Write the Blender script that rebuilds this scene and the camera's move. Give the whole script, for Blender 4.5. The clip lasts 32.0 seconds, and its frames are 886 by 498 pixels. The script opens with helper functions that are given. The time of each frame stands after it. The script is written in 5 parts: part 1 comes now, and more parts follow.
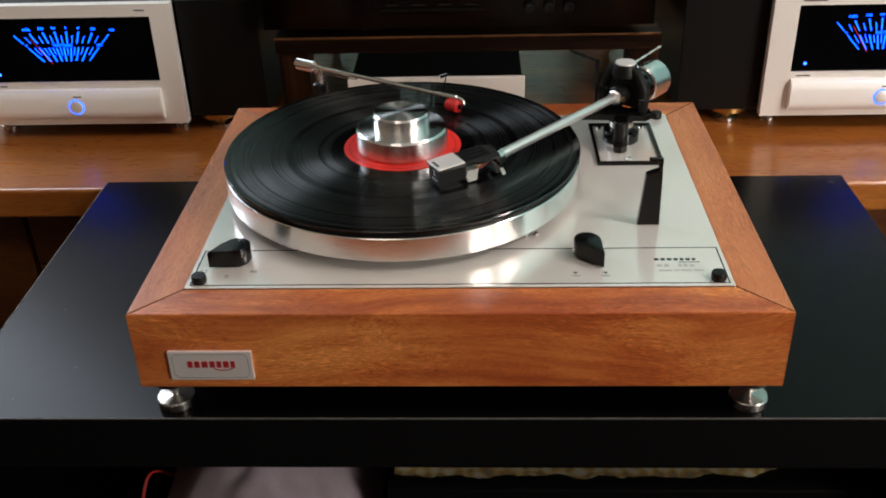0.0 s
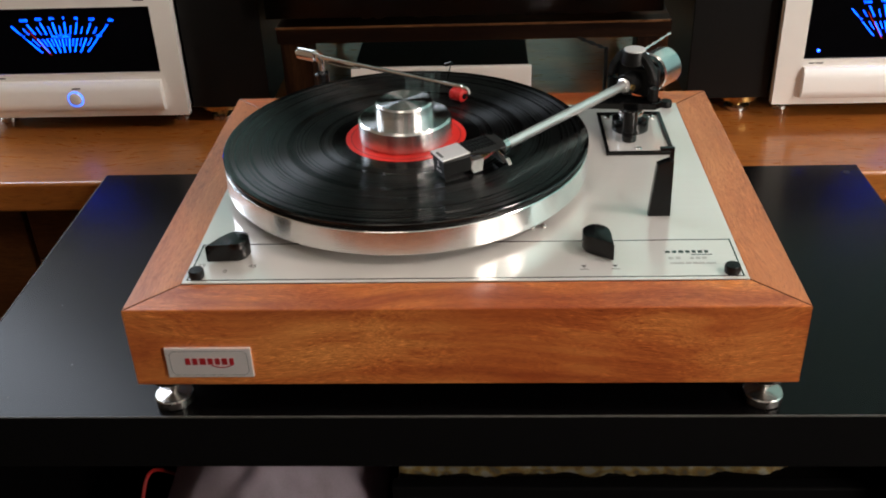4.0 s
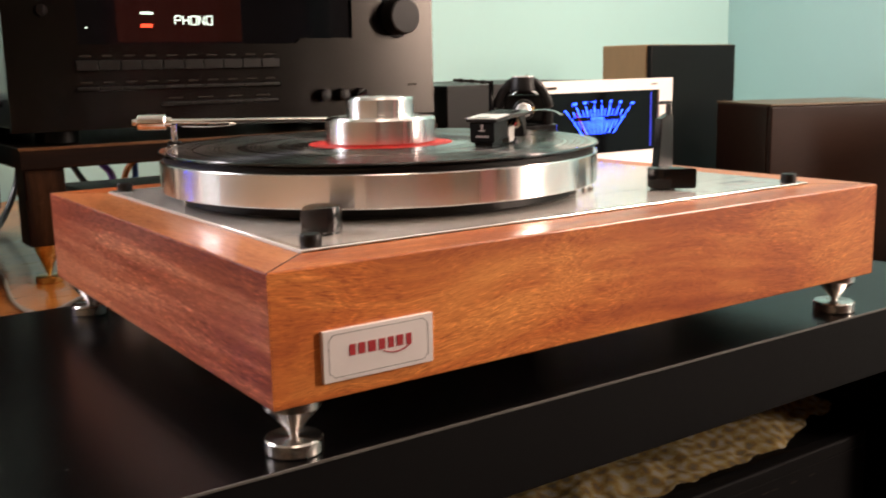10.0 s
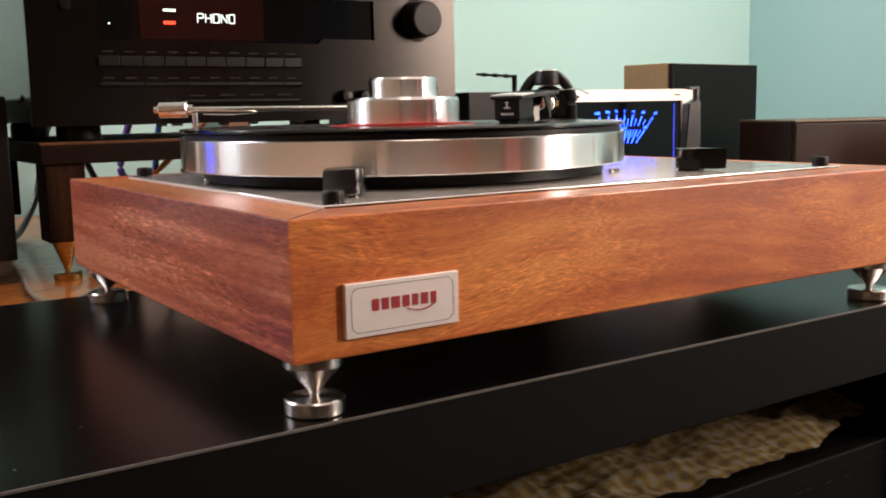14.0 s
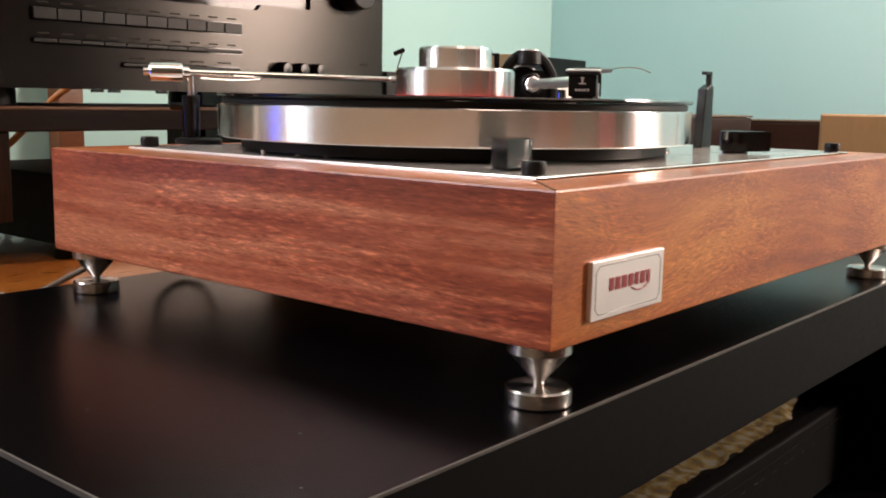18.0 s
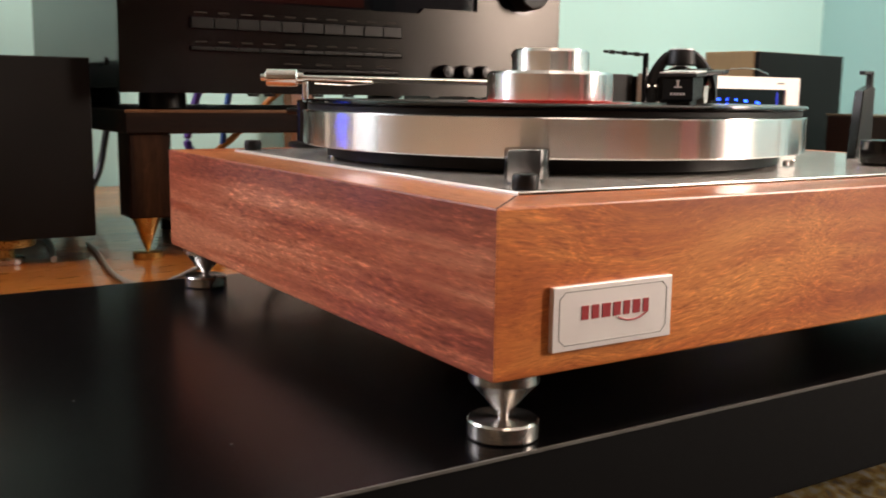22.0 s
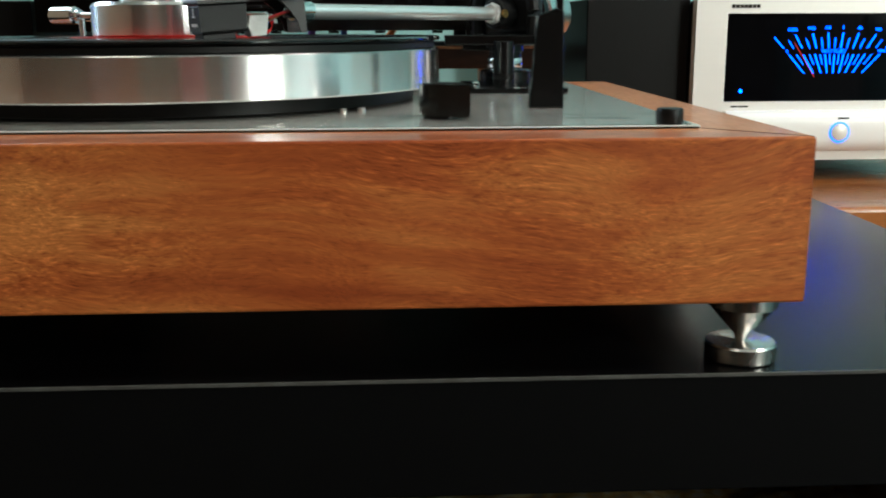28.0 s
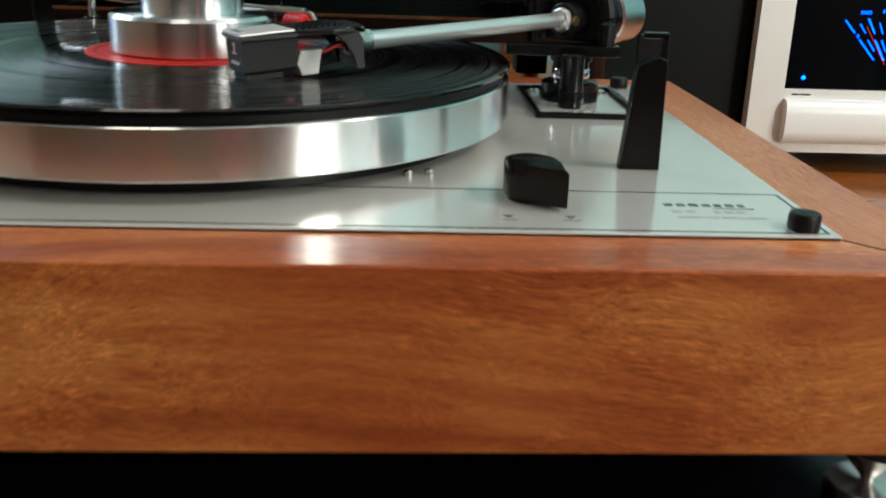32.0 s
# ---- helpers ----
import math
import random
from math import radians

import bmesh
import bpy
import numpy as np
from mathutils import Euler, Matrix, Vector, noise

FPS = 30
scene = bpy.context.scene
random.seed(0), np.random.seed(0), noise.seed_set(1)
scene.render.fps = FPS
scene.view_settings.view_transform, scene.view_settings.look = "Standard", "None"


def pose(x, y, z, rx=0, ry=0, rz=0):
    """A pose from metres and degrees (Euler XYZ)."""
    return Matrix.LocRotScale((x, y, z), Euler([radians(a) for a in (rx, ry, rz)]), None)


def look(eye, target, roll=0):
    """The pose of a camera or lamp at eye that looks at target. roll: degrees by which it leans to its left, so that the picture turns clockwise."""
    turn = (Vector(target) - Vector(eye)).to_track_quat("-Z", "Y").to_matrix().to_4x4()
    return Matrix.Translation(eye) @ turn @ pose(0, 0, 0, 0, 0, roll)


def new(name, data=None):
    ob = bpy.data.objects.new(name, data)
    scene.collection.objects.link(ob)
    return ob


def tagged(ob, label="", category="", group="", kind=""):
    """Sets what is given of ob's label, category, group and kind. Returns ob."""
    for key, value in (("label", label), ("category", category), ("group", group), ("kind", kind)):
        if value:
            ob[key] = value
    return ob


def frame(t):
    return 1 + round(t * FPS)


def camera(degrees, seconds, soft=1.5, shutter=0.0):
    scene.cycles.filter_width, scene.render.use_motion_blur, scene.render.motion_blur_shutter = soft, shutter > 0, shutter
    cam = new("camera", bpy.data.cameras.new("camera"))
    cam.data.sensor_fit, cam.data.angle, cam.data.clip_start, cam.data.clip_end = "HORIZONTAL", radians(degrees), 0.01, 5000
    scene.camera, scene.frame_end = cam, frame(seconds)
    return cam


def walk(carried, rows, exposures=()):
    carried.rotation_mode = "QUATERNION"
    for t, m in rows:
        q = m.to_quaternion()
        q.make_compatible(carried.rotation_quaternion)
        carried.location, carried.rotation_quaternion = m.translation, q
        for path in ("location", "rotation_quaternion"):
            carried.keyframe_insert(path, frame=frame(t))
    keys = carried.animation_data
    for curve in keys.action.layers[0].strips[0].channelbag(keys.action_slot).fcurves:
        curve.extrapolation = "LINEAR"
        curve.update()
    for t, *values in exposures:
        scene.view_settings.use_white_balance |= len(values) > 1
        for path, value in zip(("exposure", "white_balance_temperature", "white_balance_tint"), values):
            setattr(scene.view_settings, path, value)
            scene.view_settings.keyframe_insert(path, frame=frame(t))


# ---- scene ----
LENS = 48.35
cam = camera(LENS, 32.0, soft=1.9, shutter=0.8)
PATH = [
    (0, (0.0196, -0.5673, 0.4780), (-0.0218, 0.2936, -0.0291), -1.80),
    (0.5, (0.0231, -0.5668, 0.4785), (-0.0225, 0.2925, -0.0308), -1.96),
    (1, (0.0238, -0.5685, 0.4786), (-0.0260, 0.2897, -0.0323), -2.19),
    (1.5, (0.0205, -0.5720, 0.4798), (-0.0329, 0.2867, -0.0300), -2.28),
    (2, (0.0161, -0.5747, 0.4812), (-0.0382, 0.2848, -0.0271), -2.34),
    (2.5, (0.0152, -0.5747, 0.4811), (-0.0380, 0.2864, -0.0245), -2.22),
    (4.5, (0.0222, -0.5170, 0.4647), (-0.0226, 0.3370, -0.0537), -2.43),
    (5, (-0.0570, -0.4766, 0.4689), (-0.0001, 0.3730, -0.0555), -2.82),
    (5.5, (-0.1382, -0.4551, 0.4789), (0.0352, 0.3835, -0.0375), -4.23),
    (6, (-0.1651, -0.4173, 0.4637), (0.0608, 0.3982, -0.0692), -3.47),
    (6.5, (-0.2612, -0.3670, 0.4681), (0.1081, 0.3966, -0.0615), -4.43),
    (7, (-0.3320, -0.3719, 0.4796), (0.1025, 0.3640, -0.0396), -3.90),
    (7.5, (-0.3490, -0.3594, 0.4461), (0.1037, 0.3771, -0.0566), -2.24),
    (8, (-0.3758, -0.3815, 0.3907), (0.0633, 0.3908, -0.0684), -3.49),
    (8.5, (-0.3766, -0.3959, 0.3169), (0.0821, 0.4172, -0.0417), -3.39),
    (9, (-0.4017, -0.4138, 0.2333), (0.0979, 0.4115, -0.0300), -2.60),
    (9.5, (-0.4060, -0.4060, 0.1936), (0.1232, 0.4145, -0.0227), -1.80),
    (10, (-0.4098, -0.3925, 0.1800), (0.1492, 0.4162, -0.0034), -1.17),
    (10.5, (-0.4036, -0.3983, 0.1717), (0.1805, 0.3961, 0.0048), -1.00),
    (11, (-0.4071, -0.4129, 0.1658), (0.1810, 0.3801, 0.0069), -1.17),
    (11.5, (-0.4133, -0.4148, 0.1617), (0.1588, 0.3893, -0.0001), -0.69),
    (12, (-0.4109, -0.4106, 0.1559), (0.1493, 0.4047, 0.0092), -0.98),
    (12.5, (-0.4081, -0.4035, 0.1466), (0.1482, 0.4156, 0.0067), -1.19),
    (13, (-0.4065, -0.3965, 0.1423), (0.1441, 0.4267, 0.0040), -1.16),
    (13.5, (-0.4064, -0.3895, 0.1399), (0.1429, 0.4346, 0.0022), -1.18),
    (14, (-0.4097, -0.3843, 0.1371), (0.1389, 0.4400, -0.0030), -1.17),
    (14.5, (-0.4211, -0.3574, 0.1333), (0.1397, 0.4589, -0.0053), -0.70),
    (16.5, (-0.5186, -0.2567, 0.1233), (0.1980, 0.4291, -0.0035), 0.02),
    (17, (-0.5413, -0.2442, 0.1261), (0.1908, 0.4229, -0.0116), -0.09),
    (17.5, (-0.5487, -0.2294, 0.1256), (0.1964, 0.4229, -0.0135), 0.01),
    (18, (-0.5495, -0.2104, 0.1250), (0.2070, 0.4266, -0.0235), 1.03),
    (18.5, (-0.5515, -0.2041, 0.1305), (0.2047, 0.4332, -0.0178), 0.94),
    (19, (-0.5555, -0.1982, 0.1298), (0.2048, 0.4349, -0.0159), 1.07),
    (19.5, (-0.5523, -0.1948, 0.1289), (0.2079, 0.4396, -0.0110), 1.22),
    (20, (-0.5499, -0.1936, 0.1293), (0.2038, 0.4481, -0.0124), 1.05),
    (20.5, (-0.5338, -0.2012, 0.1303), (0.1914, 0.4712, -0.0172), 1.03),
    (21, (-0.4975, -0.2343, 0.1286), (0.1700, 0.4972, -0.0108), 0.86),
    (21.5, (-0.4613, -0.2599, 0.1275), (0.1340, 0.5287, -0.0268), 1.11),
    (22, (-0.4351, -0.2813, 0.1313), (0.0969, 0.5511, -0.0239), 0.85),
    (22.5, (-0.3987, -0.3032, 0.1294), (0.0696, 0.5656, -0.0315), 1.05),
    (23, (-0.3549, -0.3170, 0.1302), (0.0541, 0.5791, -0.0422), 1.45),
    (23.5, (-0.2930, -0.3291, 0.1234), (0.0348, 0.5993, -0.0512), 1.19),
    (24, (-0.2464, -0.3266, 0.1249), (0.0396, 0.6168, -0.0432), 1.39),
    (24.5, (-0.2008, -0.3064, 0.1294), (0.0415, 0.6448, -0.0614), 1.78),
    (25, (-0.1542, -0.3122, 0.1348), (0.1990, 1.6150, -0.2680), 1.10),
    (25.5, (-0.0985, -0.3318, 0.1346), (0.1500, 1.6120, -0.2660), 0.40),
    (26, (-0.0563, -0.3360, 0.1372), (0.0507, 0.6341, -0.0806), 1.75),
    (26.5, (-0.0211, -0.3403, 0.1365), (0.0762, 0.6319, -0.0765), 1.31),
    (28.5, (0.0926, -0.3631, 0.1303), (0.1269, 0.6111, -0.0929), -0.40),
    (29, (0.0967, -0.3587, 0.1288), (0.1236, 0.6148, -0.0984), -0.39),
    (29.5, (0.0970, -0.3555, 0.1293), (0.1189, 0.6165, -0.1054), -0.45),
    (30, (0.0880, -0.3500, 0.1388), (0.1119, 0.6190, -0.1090), -0.20),
    (30.5, (0.0698, -0.3382, 0.1570), (0.1077, 0.6233, -0.1153), 1.08),
    (31, (0.0536, -0.3304, 0.1747), (0.0942, 0.6267, -0.1120), 1.69),
    (31.5, (0.0489, -0.3168, 0.1879), (0.0873, 0.6323, -0.1245), 2.27),
    (32, (0.0438, -0.2804, 0.1925), (0.1011, 0.6652, -0.1276), 2.03),
]
EXPOSURES = [
    (0.0, -0.4, 6450, 4), (4.0, -0.35, 6450, 4), (5.0, -0.3, 6500, 5), (6.0, -0.4, 6500, 5), (8.0, -0.35, 6800, 7), (9.0, 0.2, 7150, 13),
    (10.0, 0.5, 7650, 18), (12.0, 0.48, 7600, 19), (14.0, 0.4, 7300, 18), (20.0, 0.4, 7400, 16), (23.5, 0.52, 6900, 9), (25.0, 0.1, 6150, -2),
    (26.0, -0.1, 5700, -12), (28.5, -0.35, 5800, -11), (30.0, -0.5, 5700, -13), (31.0, -0.4, 5850, -9), (32.0, -0.4, 5900, -7),
]
# Lamp and ceiling watts belong to added lights, the others to the windows.
ADDED_LAMP_WATTS, ADDED_CEILING_WATTS, LEFT_WATTS, EAST_WATTS = 46.0, 2.2, 28.0, 39.0

walk(cam, [(t, look(eye, target, roll)) for t, eye, target, roll in PATH], EXPOSURES)

# ---- world and lights ----
world = bpy.data.worlds.new("room_air")
scene.world = world
world.use_nodes = True
world.node_tree.nodes["Background"].inputs[0].default_value = (0.75, 0.85, 1.0, 1)
world.node_tree.nodes["Background"].inputs[1].default_value = 0.02


def area_lamp(name, place, target, size_x, size_y, watts, colour):
    data = bpy.data.lights.new(name, "AREA")
    data.shape, data.size, data.size_y, data.energy, data.color = "RECTANGLE", size_x, size_y, watts, colour
    ob = new(name, data)
    ob.matrix_basis = look(place, target)
    return ob


def round_lamp(name, place, radius, watts, colour):
    data = bpy.data.lights.new(name, "POINT")
    data.shadow_soft_size, data.energy, data.color = radius, watts, colour
    ob = new(name, data)
    ob.location = place
    return ob


# Added point light to brighten the deck and amplifiers; no lamp is seen.
round_lamp("added_key_light", (1.05, -0.15, 1.05), 0.12, ADDED_LAMP_WATTS, (1.0, 0.79, 0.76))
# Added weak fill from overhead; no ceiling lamp is in view.
area_lamp("added_ceiling_fill", (-0.35, -0.55, 1.93), (-0.35, -0.55, 0.0), 0.55, 0.55, ADDED_CEILING_WATTS, (1.0, 0.79, 0.74))
area_lamp("east_window_daylight", (1.555, -1.20, 0.62), (0.0, 0.10, 0.10), 0.48, 0.86, EAST_WATTS, (1.0, 0.87, 0.80))
area_lamp("window_daylight", (-1.11, 1.215, 0.87), (-0.25, 0.20, 0.05), 0.90, 0.95, LEFT_WATTS, (0.80, 0.85, 1.0))

# ---- materials ----


def node_material(name):
    m = bpy.data.materials.new(name)
    m.use_nodes = True
    t = m.node_tree
    return m, t, t.nodes["Principled BSDF"]


def add(tree, kind, links=(), **values):
    n = tree.nodes.new(kind)
    for key, value in values.items():
        if key in n.inputs:
            n.inputs[key].default_value = value
        elif key == "operation":
            n.operation = value
    for key, source in links:
        tree.links.new(source, n.inputs[key])
    return n


def ramp(tree, source, stops):
    n = tree.nodes.new("ShaderNodeValToRGB")
    e = n.color_ramp.elements
    while len(e) < len(stops):
        e.new(0.5)
    for el, (p, c) in zip(e, stops):
        el.position, el.color = p, (*c, 1)
    tree.links.new(source, n.inputs[0])
    return n


def coords(tree, stretch=(1, 1, 1), kind="Object"):
    c = tree.nodes.new("ShaderNodeTexCoord")
    return add(tree, "ShaderNodeMapping", [("Vector", c.outputs[kind])], Scale=stretch)


def surface(name, colour, colour_b=None, rough=0.5, metal=0.0, grain=40.0, stretch=(1, 1, 1), bump=0.1, rough_var=0.12, fine=8.0, coat=0.0, spec=0.5, brushed=0.0, brush=None):
    """A plain surface with variation at two scales in colour, gloss and relief."""
    m, t, p = node_material(name)
    v = coords(t, stretch)
    big = add(t, "ShaderNodeTexNoise", [("Vector", v.outputs[0])], Scale=grain, Detail=4.0, Roughness=0.6)
    small = add(t, "ShaderNodeTexNoise", [("Vector", v.outputs[0])], Scale=grain * fine, Detail=3.0, Roughness=0.6)
    mix = add(t, "ShaderNodeMath", [(0, big.outputs[0]), (1, small.outputs[0])], operation="ADD")
    half = add(t, "ShaderNodeMath", [(0, mix.outputs[0])], operation="MULTIPLY")
    half.inputs[1].default_value = 0.5
    colour_b = colour_b or tuple(c * 0.8 for c in colour)
    col = ramp(t, half.outputs[0], [(0.35, colour_b), (0.65, colour)])
    t.links.new(col.outputs[0], p.inputs["Base Color"])
    rr = ramp(t, small.outputs[0], [(0.3, (max(rough - rough_var, 0.02),) * 3), (0.7, (min(rough + rough_var, 1),) * 3)])
    p.inputs["Roughness"].default_value = rough
    if rough_var:
        t.links.new(rr.outputs[0], p.inputs["Roughness"])
    p.inputs["Metallic"].default_value = metal
    p.inputs["Coat Weight"].default_value = coat
    p.inputs["Coat Roughness"].default_value = 0.12
    p.inputs["Specular IOR Level"].default_value = spec
    if brushed:
        p.inputs["Anisotropic"].default_value = brushed
        if brush:
            tan = add(t, "ShaderNodeCombineXYZ", X=brush[0], Y=brush[1], Z=brush[2])
        else:
            p.inputs["Anisotropic Rotation"].default_value = 0.25
            tan = t.nodes.new("ShaderNodeTangent")
            tan.direction_type, tan.axis = "RADIAL", "Z"
        t.links.new(tan.outputs[0], p.inputs["Tangent"])
    if bump:
        b = add(t, "ShaderNodeBump", [("Height", small.outputs[0])], Strength=bump, Distance=0.00015)
        t.links.new(b.outputs[0], p.inputs["Normal"])
    return m


def timber(name, dark, mid, light, rough=0.34, scale=1.0, coat=0.25, bump=0.12, ribbon=1.0, fleck=0.8, sway=0.030, edge=0.18, fine=1.0, spark=1.3, spec=0.5, curl=1.0, long=1.0, tint=0.0, gloss=0.12):
    """Wood whose grain runs along the object's own x axis: broad ribbons, short flecks, dark pores and a slow drift of tone."""
    m, t, p = node_material(name)
    info = t.nodes.new("ShaderNodeObjectInfo")
    c = t.nodes.new("ShaderNodeTexCoord")
    shift = add(t, "ShaderNodeVectorMath", [(0, info.outputs["Random"])], operation="MULTIPLY")
    shift.inputs[1].default_value = (7.0, 3.0, 5.0)
    moved = add(t, "ShaderNodeVectorMath", [(0, c.outputs["Object"]), (1, shift.outputs[0])], operation="ADD")

    def bend(source, size, amount):
        warp = add(t, "ShaderNodeTexNoise", [("Vector", source)], Scale=size * scale, Detail=1.0)
        sub = add(t, "ShaderNodeVectorMath", [(0, warp.outputs["Color"])], operation="SUBTRACT")
        sub.inputs[1].default_value = (0.5, 0.5, 0.5)
        scaled = add(t, "ShaderNodeVectorMath", [(0, sub.outputs[0])], operation="MULTIPLY")
        scaled.inputs[1].default_value = (0.0, amount / scale, amount / scale)
        return add(t, "ShaderNodeVectorMath", [(0, source), (1, scaled.outputs[0])], operation="ADD").outputs[0]
    broad = bend(moved.outputs[0], 7.0, sway)
    wavy = bend(bend(broad, 22.0, 0.010 * curl), 60.0, 0.0030 * curl)

    def layer(source, sx, sy, detail=5.0, rgh=0.62):
        mp = add(t, "ShaderNodeMapping", [("Vector", source)], Scale=(sx * scale, sy * scale, sy * scale))
        return add(t, "ShaderNodeTexNoise", [("Vector", mp.outputs[0])], Scale=1.0, Detail=detail, Roughness=rgh)
    bands = layer(broad, 2.0, 52.0 * ribbon, 5.0)
    patch = layer(moved.outputs[0], 8.0, 24.0, 2.0)
    drift = layer(moved.outputs[0], 5.5, 9.0, 2.0, 0.5)
    figure = layer(wavy, 80.0 * fine / long, 620.0 * fine, 2.5)
    pores = layer(wavy, 110.0 * fine / long, 1250.0 * fine, 1.5)
    a = ramp(t, bands.outputs[0], [(0.50 - edge, dark), (0.50, mid), (0.50 + edge, light)])
    f = ramp(t, figure.outputs[0], [(0.33, (0.62, 0.50, 0.44)), (0.45, (0.94, 0.92, 0.90)), (0.55, (1.0, 1.0, 1.0)), (0.67, (spark, spark * 1.04, spark * 1.06))])
    g = ramp(t, pores.outputs[0], [(0.33, (0.48, 0.38, 0.33)), (0.43, (1.0, 1.0, 1.0)), (0.60, (1.0, 1.0, 1.0)), (0.70, (spark * 1.08, spark * 1.10, spark * 1.12))])
    d = ramp(t, drift.outputs[0], [(0.36, (0.90, 0.90 - tint, 0.84 - tint)), (0.62, (1.06, 1.06 + tint, 1.04 + tint))])
    strength = ramp(t, patch.outputs[0], [(0.40, (0.25 * fleck,) * 3), (0.60, (1.0 * fleck,) * 3)])

    def times(one, two, factor):
        mx = add(t, "ShaderNodeMix")
        mx.data_type, mx.blend_type = "RGBA", "MULTIPLY"
        if isinstance(factor, float):
            mx.inputs["Factor"].default_value = factor
        else:
            t.links.new(factor, mx.inputs["Factor"])
        t.links.new(one, mx.inputs[6])
        t.links.new(two, mx.inputs[7])
        return mx.outputs[2]
    done = times(times(times(a.outputs[0], d.outputs[0], 1.0), f.outputs[0], strength.outputs[0]), g.outputs[0], 0.48)
    t.links.new(done, p.inputs["Base Color"])
    rr = ramp(t, figure.outputs[0], [(0.3, (rough + 0.05,) * 3), (0.7, (rough - 0.04,) * 3)])
    t.links.new(rr.outputs[0], p.inputs["Roughness"])
    p.inputs["Specular IOR Level"].default_value = spec
    p.inputs["Coat Weight"].default_value = coat
    p.inputs["Coat Roughness"].default_value = gloss
    b = add(t, "ShaderNodeBump", [("Height", pores.outputs[0])], Strength=bump, Distance=0.0006)
    t.links.new(b.outputs[0], p.inputs["Normal"])
    return m


def turned(name, colour, rough=0.28, aniso=0.75, metal=1.0, rings=900.0, ring_bump=0.0):
    """Metal or vinyl turned round the object's own z axis."""
    m, t, p = node_material(name)
    c = t.nodes.new("ShaderNodeTexCoord")
    sep = add(t, "ShaderNodeSeparateXYZ", [(0, c.outputs["Object"])])
    x2 = add(t, "ShaderNodeMath", [(0, sep.outputs[0]), (1, sep.outputs[0])], operation="MULTIPLY")
    y2 = add(t, "ShaderNodeMath", [(0, sep.outputs[1]), (1, sep.outputs[1])], operation="MULTIPLY")
    r2 = add(t, "ShaderNodeMath", [(0, x2.outputs[0]), (1, y2.outputs[0])], operation="ADD")
    r = add(t, "ShaderNodeMath", [(0, r2.outputs[0])], operation="SQRT")
    rz = add(t, "ShaderNodeCombineXYZ", [(0, r.outputs[0]), (1, sep.outputs[2])])
    n = add(t, "ShaderNodeTexNoise", [("Vector", rz.outputs[0])], Scale=rings, Detail=3.0, Roughness=0.7)
    blot = add(t, "ShaderNodeTexNoise", [("Vector", c.outputs["Object"])], Scale=25.0, Detail=3.0)
    rr = ramp(t, blot.outputs[0], [(0.3, (rough * 0.92,) * 3), (0.7, (rough * 1.08,) * 3)])
    cc = ramp(t, blot.outputs[0], [(0.3, tuple(k * 0.93 for k in colour)), (0.7, colour)])
    t.links.new(rr.outputs[0], p.inputs["Roughness"])
    t.links.new(cc.outputs[0], p.inputs["Base Color"])
    p.inputs["Metallic"].default_value = metal
    p.inputs["Anisotropic"].default_value = aniso
    p.inputs["Anisotropic Rotation"].default_value = 0.25
    tan = t.nodes.new("ShaderNodeTangent")
    tan.direction_type, tan.axis = "RADIAL", "Z"
    t.links.new(tan.outputs[0], p.inputs["Tangent"])
    b = add(t, "ShaderNodeBump", [("Height", n.outputs[0])], Strength=ring_bump, Distance=0.0004)
    t.links.new(b.outputs[0], p.inputs["Normal"])
    return m


